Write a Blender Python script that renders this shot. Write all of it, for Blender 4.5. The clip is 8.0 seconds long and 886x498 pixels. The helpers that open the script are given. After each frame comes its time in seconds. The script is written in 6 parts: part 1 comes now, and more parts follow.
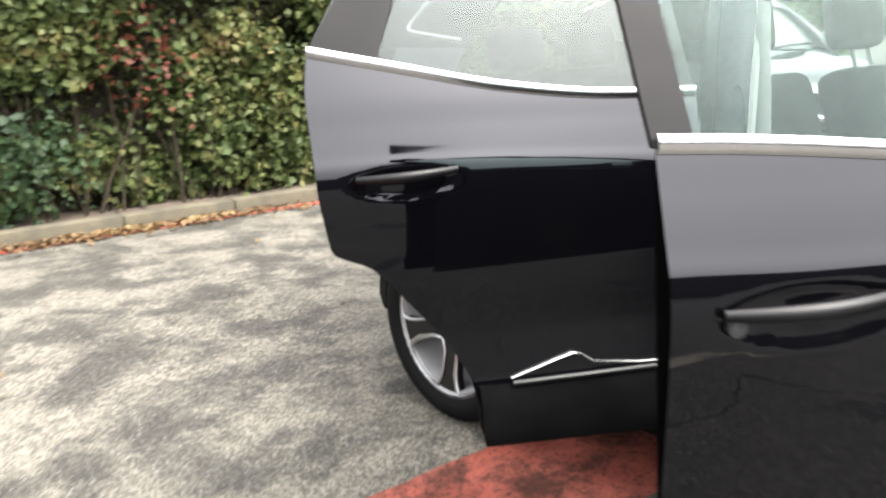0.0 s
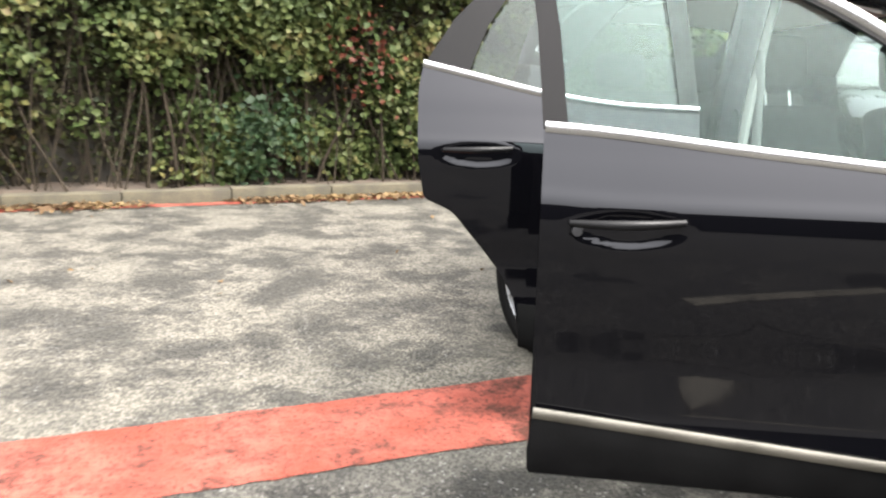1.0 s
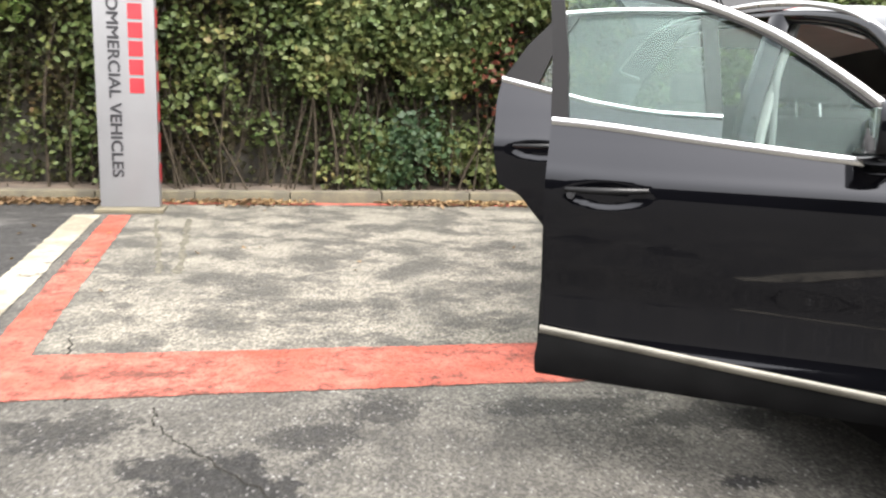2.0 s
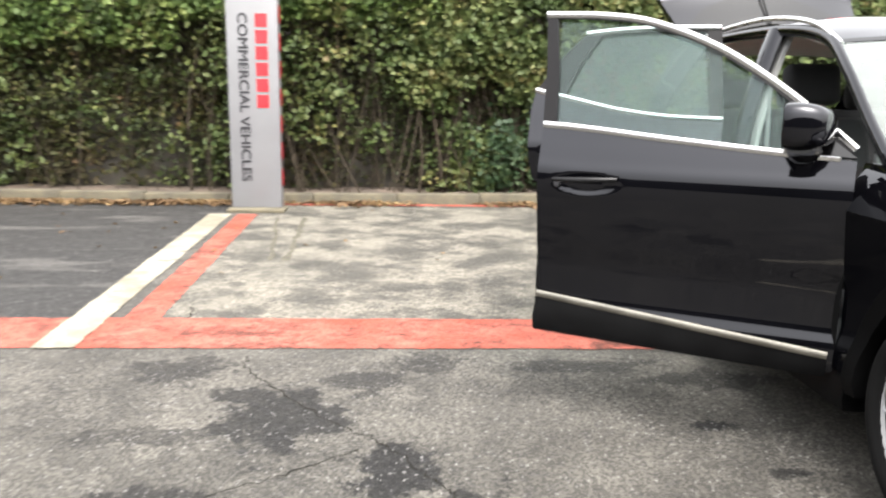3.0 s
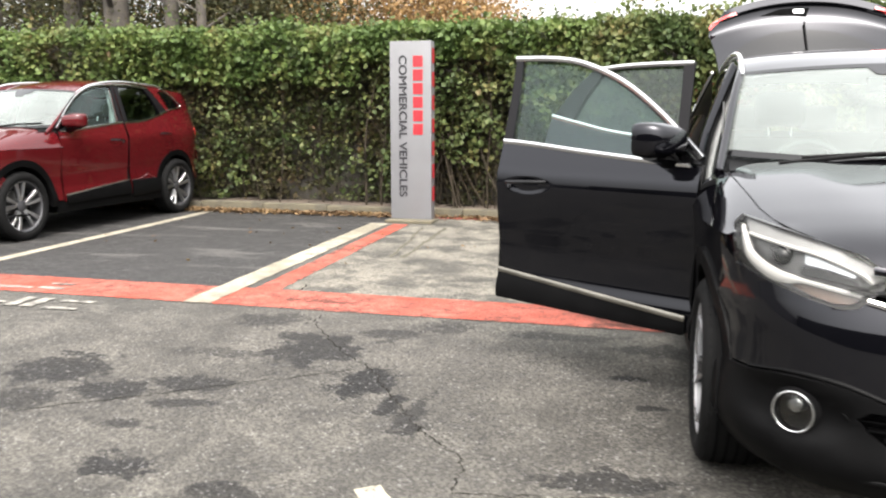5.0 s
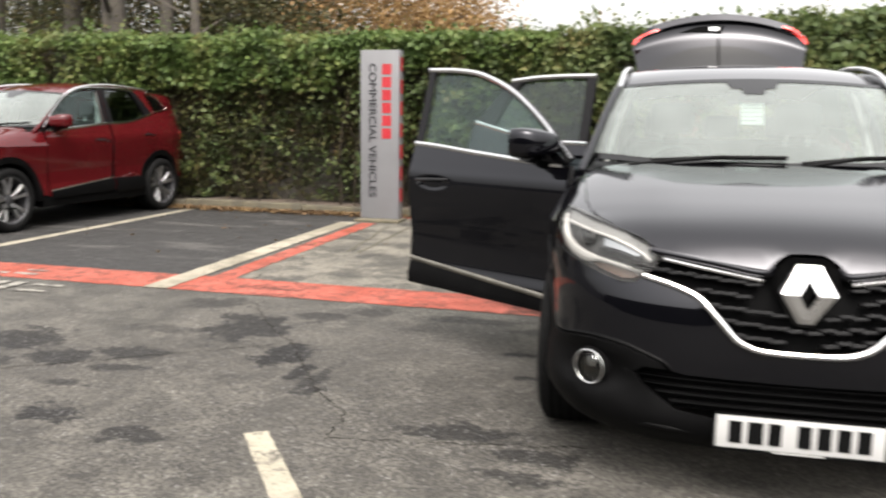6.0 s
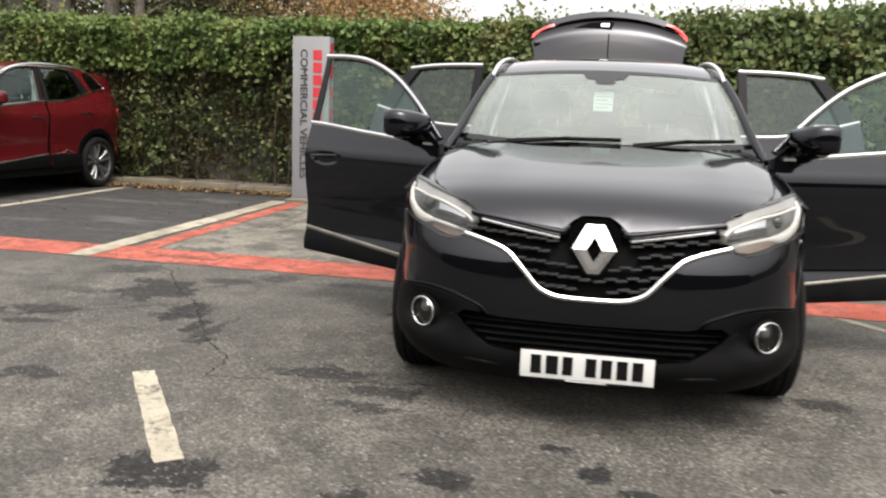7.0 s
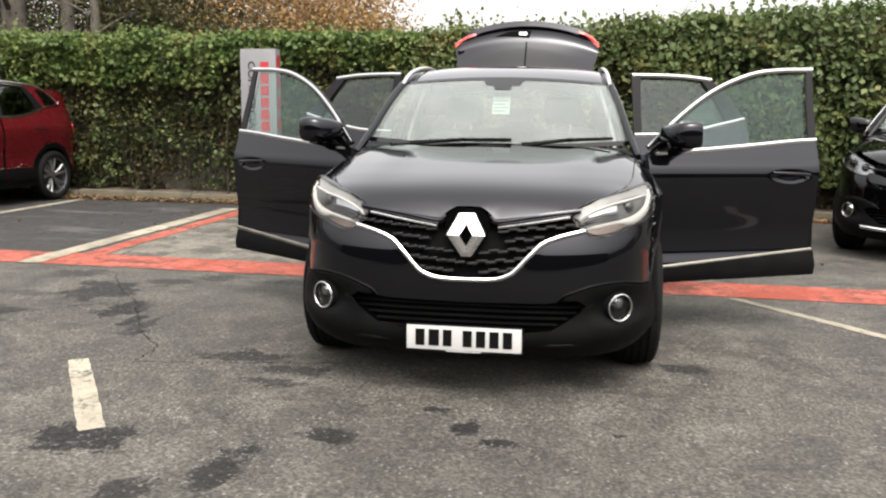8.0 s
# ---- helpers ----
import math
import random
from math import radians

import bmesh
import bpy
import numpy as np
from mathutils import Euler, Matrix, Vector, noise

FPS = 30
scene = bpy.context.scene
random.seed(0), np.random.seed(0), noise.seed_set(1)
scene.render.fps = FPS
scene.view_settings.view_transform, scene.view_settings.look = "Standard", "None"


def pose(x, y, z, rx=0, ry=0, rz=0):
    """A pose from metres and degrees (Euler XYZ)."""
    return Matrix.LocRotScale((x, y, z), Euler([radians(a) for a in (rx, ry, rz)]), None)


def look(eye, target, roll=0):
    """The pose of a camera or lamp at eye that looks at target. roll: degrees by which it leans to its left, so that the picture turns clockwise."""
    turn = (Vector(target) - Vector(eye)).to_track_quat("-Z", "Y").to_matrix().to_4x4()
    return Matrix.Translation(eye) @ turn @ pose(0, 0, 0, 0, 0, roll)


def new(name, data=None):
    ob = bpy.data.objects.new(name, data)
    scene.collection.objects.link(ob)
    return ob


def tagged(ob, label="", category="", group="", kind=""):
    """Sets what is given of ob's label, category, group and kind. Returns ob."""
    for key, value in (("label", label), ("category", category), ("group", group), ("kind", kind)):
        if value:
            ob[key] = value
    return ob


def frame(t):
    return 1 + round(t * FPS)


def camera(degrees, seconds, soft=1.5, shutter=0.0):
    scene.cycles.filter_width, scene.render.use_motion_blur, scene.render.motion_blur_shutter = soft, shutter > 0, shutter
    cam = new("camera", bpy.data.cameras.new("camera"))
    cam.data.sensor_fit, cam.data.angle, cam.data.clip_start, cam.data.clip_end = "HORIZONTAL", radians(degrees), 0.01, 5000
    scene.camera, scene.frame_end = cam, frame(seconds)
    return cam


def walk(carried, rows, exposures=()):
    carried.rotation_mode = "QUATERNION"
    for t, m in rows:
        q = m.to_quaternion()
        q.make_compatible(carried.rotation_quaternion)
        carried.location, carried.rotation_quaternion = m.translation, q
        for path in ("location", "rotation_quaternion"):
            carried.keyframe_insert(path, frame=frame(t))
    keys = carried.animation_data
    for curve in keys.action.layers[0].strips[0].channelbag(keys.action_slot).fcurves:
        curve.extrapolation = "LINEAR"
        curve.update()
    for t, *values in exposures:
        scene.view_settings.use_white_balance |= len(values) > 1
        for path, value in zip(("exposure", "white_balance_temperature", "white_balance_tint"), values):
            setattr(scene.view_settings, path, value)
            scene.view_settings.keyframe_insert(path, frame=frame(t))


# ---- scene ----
cam = camera(55.5, 8.0, 2.1, 0.45)
PATH = [
    (0, (-2.727, 1.242, 1.277), (-1.539, 2.783, 0.815), -2.1),
    (0.5, (-2.837, 0.745, 1.295), (-1.859, 2.423, 0.818), 0.6),
    (1, (-2.845, 0.227, 1.295), (-2.08, 2.023, 0.856), 1.9),
    (1.5, (-2.897, -0.252, 1.288), (-2.267, 1.605, 0.895), 3.0),
    (1.7, (-2.844, -0.419, 1.273), (-2.335, 1.477, 0.888), 2.5),
    (2.8, (-2.508, -1.282, 1.301), (-2.318, 0.664, 0.879), 1.4),
    (3, (-2.399, -1.415, 1.306), (-2.333, 0.547, 0.921), 0.7),
    (3.5, (-2.131, -1.719, 1.294), (-2.255, 0.231, 0.872), 0.6),
    (4, (-1.862, -1.993, 1.303), (-2.004, -0.046, 0.868), 2.0),
    (4.5, (-1.476, -2.188, 1.31), (-1.864, -0.258, 0.955), 1.2),
    (4.7, (-1.318, -2.304, 1.3), (-1.766, -0.382, 0.975), 0.2),
    (5.8, (-0.552, -2.756, 1.296), (-1.135, -0.871, 0.972), 1.4),
    (6, (-0.439, -2.846, 1.295), (-0.958, -0.939, 0.991), 0.8),
    (6.5, (-0.186, -3.092, 1.284), (-0.579, -1.157, 0.968), 0.9),
    (7, (0.121, -3.247, 1.265), (-0.304, -1.32, 0.939), 2.1),
    (7.5, (0.353, -3.471, 1.254), (0.011, -1.524, 0.95), 1.5),
    (8, (0.588, -3.633, 1.271), (0.22, -1.691, 0.96), 0.7),
]
walk(cam, [(t, look(eye, target, roll)) for t, eye, target, roll in PATH],
     [(0.0, 1.74, 6700, 10), (0.5, 1.62, 6700, 10), (1.5, 1.56, 6700, 10), (3.0, 1.60, 6700, 10), (4.5, 1.52, 6700, 10), (5.8, 1.00, 6850, 11), (6.5, 0.73, 6880, 11), (8.0, 0.82, 6880, 11)])
# world: overcast daylight
world = bpy.data.worlds.new("overcast")
scene.world = world
world.use_nodes = True
wn, wl = world.node_tree.nodes, world.node_tree.links
sky = wn.new("ShaderNodeTexSky")
sky.sky_type, sky.sun_disc = "NISHITA", False
sky.sun_elevation, sky.sun_rotation = radians(60), radians(160)
sky.air_density, sky.dust_density, sky.ozone_density = 1.0, 6.0, 1.0
grey = wn.new("ShaderNodeHueSaturation")
grey.inputs["Saturation"].default_value = 0.16
wl.new(sky.outputs[0], grey.inputs["Color"])
# an overcast dome, brighter overhead than at the horizon
dome_pos, dome_sep, dome_map, dome_mul = wn.new("ShaderNodeTexCoord"), wn.new("ShaderNodeSeparateXYZ"), wn.new("ShaderNodeMapRange"), wn.new("ShaderNodeMix")
wl.new(dome_pos.outputs["Generated"], dome_sep.inputs[0])
wl.new(dome_sep.outputs[2], dome_map.inputs["Value"])
for key, value in (("From Min", 0.0), ("From Max", 0.55), ("To Min", 1.6), ("To Max", 3.05)):
    dome_map.inputs[key].default_value = value
dome_mul.data_type, dome_mul.blend_type = "RGBA", "MULTIPLY"
dome_mul.inputs[0].default_value = 1.0
wl.new(grey.outputs[0], dome_mul.inputs[6])
wl.new(dome_map.outputs[0], dome_mul.inputs[7])
wl.new(dome_mul.outputs[2], wn["Background"].inputs["Color"])
wn["Background"].inputs["Strength"].default_value = 0.15
sun_data = bpy.data.lights.new("sun", "SUN")
sun_data.energy, sun_data.angle, sun_data.color = 0.2, radians(35), (1.0, 0.97, 0.93)
sun = new("sun", sun_data)
sun.matrix_world = look((2, -6, 11), (0, 0, 0))


# ---- materials ----
def nodes_of(name):
    m = bpy.data.materials.new(name)
    m.use_nodes = True
    nt = m.node_tree
    return m, nt.nodes, nt.links, nt.nodes["Principled BSDF"]


def ramp(n, stops):
    r = n.new("ShaderNodeValToRGB")
    el = r.color_ramp.elements
    while len(el) < len(stops):
        el.new(0.5)
    for e, (p, c) in zip(el, stops):
        e.position, e.color = p, (c[0], c[1], c[2], 1) if len(c) > 1 else (c[0], c[0], c[0], 1)
    return r


def noise_tex(n, l, scale, detail=4.0, rough=0.55, coord="Object", vec=None, distort=0.0):
    t = n.new("ShaderNodeTexNoise")
    t.inputs["Scale"].default_value, t.inputs["Detail"].default_value = scale, detail
    t.inputs["Roughness"].default_value, t.inputs["Distortion"].default_value = rough, distort
    if vec is None:
        vec = n.new("ShaderNodeTexCoord").outputs[coord]
    l.new(vec, t.inputs["Vector"])
    return t


def mixc(n, l, fac, a, b, mode="MIX"):
    m = n.new("ShaderNodeMix")
    m.data_type, m.blend_type = "RGBA", mode
    for sock, v in ((m.inputs[0], fac), (m.inputs[6], a), (m.inputs[7], b)):
        if isinstance(v, (int, float)):
            sock.default_value = v
        elif isinstance(v, tuple):
            sock.default_value = (*v, 1)
        else:
            l.new(v, sock)
    return m.outputs[2]


def maths(n, l, op, *vals):
    m = n.new("ShaderNodeMath")
    m.operation = op
    for sock, v in zip(m.inputs, vals):
        if isinstance(v, (int, float)):
            sock.default_value = v
        else:
            l.new(v, sock)
    return m.outputs[0]


def remap(n, l, v, a, b, c=0.0, d=1.0):
    m = n.new("ShaderNodeMapRange")
    m.interpolation_type = "SMOOTHSTEP"
    l.new(v, m.inputs["Value"])
    for k, x in zip(("From Min", "From Max", "To Min", "To Max"), (a, b, c, d)):
        m.inputs[k].default_value = x
    return m.outputs[0]


def bump(n, l, b, height, strength, dist):
    k = n.new("ShaderNodeBump")
    k.inputs["Strength"].default_value, k.inputs["Distance"].default_value = strength, dist
    l.new(height, k.inputs["Height"])
    l.new(k.outputs[0], b.inputs["Normal"])


def plain(name, colour, rough=0.5, metal=0.0, var=0.12, scale=9.0, coat=0.0, bumps=0.0, spec=0.5, fine=160.0):
    """A surface with a soft two-scale variation of colour and gloss."""
    m, n, l, b = nodes_of(name)
    big, small = noise_tex(n, l, scale, 3), noise_tex(n, l, fine, 3)
    both = maths(n, l, "ADD", maths(n, l, "MULTIPLY", big.outputs[0], 0.65), maths(n, l, "MULTIPLY", small.outputs[0], 0.35))
    lo, hi = tuple(c * (1 - var) for c in colour), tuple(min(1, c * (1 + var)) for c in colour)
    l.new(mixc(n, l, remap(n, l, both, 0.35, 0.65), lo, hi), b.inputs["Base Color"])
    l.new(remap(n, l, both, 0.3, 0.7, max(0.0, rough * 0.85), min(1, rough * 1.15)), b.inputs["Roughness"])
    b.inputs["Metallic"].default_value, b.inputs["Coat Weight"].default_value = metal, coat
    b.inputs["Coat Roughness"].default_value, b.inputs["Specular IOR Level"].default_value = 0.03, spec
    if bumps:
        bump(n, l, b, small.outputs[0], bumps, 0.002)
    return m


def paint(name, colour, flake, dust_veil=0.004, tint=(1.0, 1.0, 1.0)):
    m, n, l, b = nodes_of(name)
    fl, du = noise_tex(n, l, 900, 2), noise_tex(n, l, 2.5, 5, 0.6)
    col = mixc(n, l, remap(n, l, fl.outputs[0], 0.5, 0.75), colour, flake)
    col = mixc(n, l, remap(n, l, du.outputs[0], 0.4, 0.75, 0.0, dust_veil), col, (0.32, 0.29, 0.25))
    l.new(col, b.inputs["Base Color"])
    l.new(remap(n, l, du.outputs[0], 0.3, 0.75, 0.02, 0.06), b.inputs["Roughness"])
    b.inputs["IOR"].default_value = 1.42
    b.inputs["Specular Tint"].default_value = (*tint, 1)
    return m


def glass(name, tint, gloss_lo=0.08, rough=0.0, power=4.5, sheen=(0.9, 0.95, 0.94), veil=0.0):
    """A single clear sheet: tinted see-through, with gloss that grows towards grazing angles."""
    m, n, l, b = nodes_of(name)
    n.remove(b)
    tr, gl, mx, lw = (n.new("ShaderNodeBsdfTransparent"), n.new("ShaderNodeBsdfGlossy"), n.new("ShaderNodeMixShader"), n.new("ShaderNodeLayerWeight"))
    tr.inputs[0].default_value, gl.inputs["Roughness"].default_value = (*tint, 1), rough
    gl.inputs["Color"].default_value = (*sheen, 1)
    lw.inputs["Blend"].default_value = 0.5
    fac = maths(n, l, "ADD", maths(n, l, "MULTIPLY", maths(n, l, "POWER", lw.outputs["Facing"], power), 1 - gloss_lo), gloss_lo)
    l.new(fac, mx.inputs[0]), l.new(tr.outputs[0], mx.inputs[1]), l.new(gl.outputs[0], mx.inputs[2])
    # a thin pale veil, painted in for the sky reflected in the sheet
    di, dust_veil = n.new("ShaderNodeBsdfDiffuse"), n.new("ShaderNodeMixShader")
    di.inputs["Color"].default_value = (sheen[0] * 0.8, sheen[1] * 0.8, sheen[2] * 0.8, 1)
    veil_noise = noise_tex(n, l, 3.0, 4)
    l.new(remap(n, l, veil_noise.outputs[0], 0.3, 0.7, veil * 0.85, veil * 1.15), dust_veil.inputs[0])
    l.new(mx.outputs[0], dust_veil.inputs[1]), l.new(di.outputs[0], dust_veil.inputs[2])
    l.new(dust_veil.outputs[0], n["Material Output"].inputs[0])
    return m


M_BLACK = paint("black_car_paint", (0.0009, 0.0009, 0.0013), (0.0015, 0.0015, 0.0021), dust_veil=0.0012, tint=(0.92, 0.93, 1.0))
M_RED = paint("red_car_paint", (0.040, 0.003, 0.0040), (0.066, 0.005, 0.0065))
M_NAVY = paint("black_suv_paint", (0.0004, 0.0004, 0.0005), (0.001, 0.0009, 0.0012), dust_veil=0.0015)
M_CHROME = plain("chrome_trim", (0.6, 0.6, 0.6), 0.2, 1.0, 0.04)
M_SATIN = plain("satin_metal", (0.72, 0.72, 0.72), 0.3, 1.0, 0.05)
M_PLASTIC = plain("black_textured_plastic", (0.0018, 0.0018, 0.0019), 0.5, 0, 0.2, bumps=0.25, spec=0.055)
M_GLOSSBLACK = plain("gloss_black_plastic", (0.0008, 0.0008, 0.0009), 0.1, 0, 0.2, spec=0.35)
M_GRILLE = plain("dark_grey_grille_plastic", (0.004, 0.004, 0.0043), 0.38, 0, 0.2, spec=0.2)
M_PILLAR = plain("pillar_black_film", (0.0025, 0.0023, 0.0027), 0.45, 0, 0.1, spec=0.12)
M_STRIP = plain("dull_grey_trim", (0.22, 0.208, 0.18), 0.42, 1.0, 0.1)
M_LAMPBOWL = plain("grey_lamp_bowl", (0.055, 0.055, 0.054), 0.3, 0.5, 0.2)
M_RUBBER = plain("tyre_rubber", (0.0032, 0.0032, 0.0032), 0.8, 0, 0.3, bumps=0.3, spec=0.1)
M_ALLOY = plain("machined_alloy", (0.43, 0.43, 0.44), 0.32, 1.0, 0.06)
M_DARKALLOY = plain("dark_alloy", (0.03, 0.03, 0.032), 0.4, 0.3, 0.1)
M_BARREL = plain("silver_wheel_barrel", (0.20, 0.20, 0.205), 0.4, 0.0, 0.08)
M_SPOKE = plain("gloss_dark_wheel_face", (0.005, 0.005, 0.0055), 0.25, 0.0, 0.1, spec=0.3)
M_DISC = plain("brake_disc", (0.1, 0.097, 0.093), 0.4, 1.0, 0.1)
M_FABRIC = plain("charcoal_seat_fabric", (0.012, 0.012, 0.013), 0.9, 0, 0.25, bumps=0.4)
M_DASH = plain("dark_dashboard_plastic", (0.01, 0.01, 0.011), 0.6, 0, 0.2, bumps=0.2)
M_LINER = plain("pale_headliner", (0.55, 0.54, 0.51), 0.95, 0, 0.06)
M_BEIGE = plain("grey_pillar_trim", (0.26, 0.26, 0.255), 0.8, 0, 0.06)
M_WHITE = plain("white_plate", (0.29, 0.29, 0.285), 0.35, 0, 0.03)
M_BLACKINK = plain("black_ink", (0.0028, 0.0028, 0.0029), 0.8, 0, 0.1, spec=0.03)
M_PAPER = plain("white_paper", (0.30, 0.32, 0.30), 0.8, 0, 0.04)
M_REDLENS = plain("red_lamp_lens", (0.55, 0.02, 0.015), 0.12, 0, 0.1, coat=1.0)
M_REFLECTOR = plain("lamp_reflector", (0.3, 0.31, 0.32), 0.25, 1.0, 0.05)
M_DRL = plain("white_light_guide", (0.26, 0.256, 0.245), 0.25, 0, 0.03)
M_BROW = plain("pale_lamp_panel", (0.11, 0.11, 0.107), 0.3, 0.2, 0.06)
M_AMBER = plain("amber_lens", (0.055, 0.036, 0.026), 0.25, 0, 0.05)
M_MIRROR = plain("mirror_glass", (0.9, 0.9, 0.9), 0.02, 1.0, 0.01)
M_GLASS = glass("car_window_glass", (0.62, 0.75, 0.72), 0.018, rough=0.06, power=4.0, sheen=(0.70, 0.88, 0.85), veil=0.015)
M_SCREEN = glass("windscreen_glass", (0.46, 0.54, 0.51), 0.05, rough=0.12, power=4.5, sheen=(0.80, 0.87, 0.84), veil=0.105)
M_TINT = glass("tinted_rear_glass", (0.20, 0.23, 0.22), 0.08)
M_REARGLASS = glass("rear_door_glass", (0.32, 0.39, 0.375), 0.03, rough=0.06, power=4.0, sheen=(0.78, 0.86, 0.85), veil=0.010)
M_LENS = glass("clear_lamp_lens", (0.93, 0.93, 0.92), 0.02, rough=0.08, sheen=(1.0, 0.98, 0.94))


# ---- mesh helpers ----
def done(name, bm, mat, parent=None, label="", sharp=38):
    me = bpy.data.meshes.new(name)
    bm.normal_update()
    bm.to_mesh(me)
    bm.free()
    for p in me.polygons:
        p.use_smooth = True
    me.set_sharp_from_angle(angle=radians(sharp))
    me.materials.append(mat)
    o = new(name, me)
    o.parent = parent
    if label:
        o["label"] = label
    return o


def part(name, bm, mat, parent, label="", sharp=38):
    return done(name, bm, mat, parent, label, sharp)


def thing(name, m, label, category, group=""):
    e = new(name)
    e.empty_display_size = 0.2
    e.matrix_world = m
    return tagged(e, label, category, group)


def lerp_curve(pts):
    """A smooth function through points (u, v), flat-ended and without overshoot."""
    us, vs = [p[0] for p in pts], [p[1] for p in pts]
    d = [(vs[i + 1] - vs[i]) / (us[i + 1] - us[i]) for i in range(len(us) - 1)]
    t = [d[0]] + [0 if d[i - 1] * d[i] <= 0 else 2 * d[i - 1] * d[i] / (d[i - 1] + d[i]) for i in range(1, len(d))] + [d[-1]]

    def f(u):
        if u <= us[0]:
            return vs[0] + t[0] * (u - us[0])
        if u >= us[-1]:
            return vs[-1] + t[-1] * (u - us[-1])
        i = max(k for k in range(len(us) - 1) if us[k] <= u)
        h = us[i + 1] - us[i]
        s = (u - us[i]) / h
        return ((2 * s**3 - 3 * s**2 + 1) * vs[i] + (s**3 - 2 * s**2 + s) * h * t[i] + (-2 * s**3 + 3 * s**2) * vs[i + 1] + (s**3 - s**2) * h * t[i + 1])

    return f


def rounded(pts, r=0.03, k=5):
    """A polygon with rounded corners; a point may carry its own radius."""
    out, m = [], len(pts)
    for i in range(m):
        p, q, s = Vector(pts[i - 1][:2]), Vector(pts[i][:2]), Vector(pts[(i + 1) % m][:2])
        rr = pts[i][2] if len(pts[i]) > 2 else r
        a, b = (p - q), (s - q)
        c = min(rr, a.length * 0.45, b.length * 0.45)
        if c < 1e-4:
            out.append(tuple(q))
            continue
        a, b = q + a.normalized() * c, q + b.normalized() * c
        for j in range(k + 1):
            u = j / k
            w = a * (1 - u) ** 2 + q * 2 * u * (1 - u) + b * u**2
            out.append((w.x, w.y))
    return out


def arc(cx, cy, r, a0, a1, k=14):
    return [(cx + r * math.cos(radians(a0 + (a1 - a0) * i / k)), cy + r * math.sin(radians(a0 + (a1 - a0) * i / k)), 0) for i in range(k + 1)]


def smooth_line(pts, k=6):
    """Catmull-Rom through points of any dimension."""
    p = [Vector(q) for q in pts]
    p = [2 * p[0] - p[1]] + p + [2 * p[-1] - p[-2]]
    out = []
    for i in range(1, len(p) - 2):
        for j in range(k):
            u = j / k
            out.append(0.5 * (2 * p[i] + (p[i + 1] - p[i - 1]) * u + (2 * p[i - 1] - 5 * p[i] + 4 * p[i + 1] - p[i + 2]) * u**2 + (3 * p[i] - 3 * p[i + 1] + p[i + 2] - p[i - 1]) * u**3))
    return out + [p[-2]]


def sheet(outline, f, step=(0.08, 0.08), thick=0.006):
    """A curved panel: the flat outline, cut into cells, laid on the surface f and given thickness."""
    bm = bmesh.new()
    vs = []
    for a, b, *_ in outline:
        if not vs or (Vector((a, b, 0)) - vs[-1].co).length > 1e-4:
            vs.append(bm.verts.new((a, b, 0)))
    if (vs[0].co - vs[-1].co).length < 1e-4:
        bm.verts.remove(vs.pop())
    bm.faces.new(vs)
    for ax in (0, 1):
        lo, hi = min(v.co[ax] for v in bm.verts), max(v.co[ax] for v in bm.verts)
        n = max(1, round((hi - lo) / step[ax]))
        for i in range(1, n):
            co, no = [0, 0, 0], [0, 0, 0]
            co[ax], no[ax] = lo + (hi - lo) * i / n, 1
            bmesh.ops.bisect_plane(bm, geom=bm.verts[:] + bm.edges[:] + bm.faces[:], dist=1e-5, plane_co=co, plane_no=no)
    bmesh.ops.triangulate(bm, faces=[q for q in bm.faces if len(q.verts) > 4])
    for v in bm.verts:
        v.co = f(v.co.x, v.co.y)
    bm.normal_update()
    if thick:
        bmesh.ops.solidify(bm, geom=bm.faces[:], thickness=thick)
        bmesh.ops.recalc_face_normals(bm, faces=bm.faces[:])
    return bm


def tube(path, ra, rb=None, seg=10, up=(0, 0, 1), closed=False, taper=None, square=False):
    """A sweep along a path with an oval (or boxy) section: ra across, rb along up."""
    rb = rb or ra
    bm = bmesh.new()
    path = [Vector(p) for p in path]
    rings = []
    for i, p in enumerate(path):
        q = path[(i + 1) % len(path)] if closed or i + 1 < len(path) else p
        o = path[i - 1] if closed or i > 0 else p
        d = (q - o).normalized()
        side = d.cross(Vector(up))
        side = side.normalized() if side.length > 1e-4 else d.orthogonal().normalized()
        u = side.cross(d)
        w = taper(i / max(1, len(path) - 1)) if taper else 1
        ring = []
        for j in range(seg):
            a = 2 * math.pi * (j + 0.5) / seg
            c, s = math.cos(a), math.sin(a)
            if square:
                m = max(abs(c), abs(s)) ** 0.75
                c, s = c / m, s / m
            ring.append(bm.verts.new(p + side * (c * ra * w) + u * (s * rb * w)))
        rings.append(ring)
    for i in range(len(rings) - (0 if closed else 1)):
        a, b = rings[i], rings[(i + 1) % len(rings)]
        for j in range(seg):
            bm.faces.new((a[j], a[(j + 1) % seg], b[(j + 1) % seg], b[j]))
    if not closed:
        bm.faces.new(rings[0][::-1]), bm.faces.new(rings[-1])
    bmesh.ops.recalc_face_normals(bm, faces=bm.faces[:])
    return bm


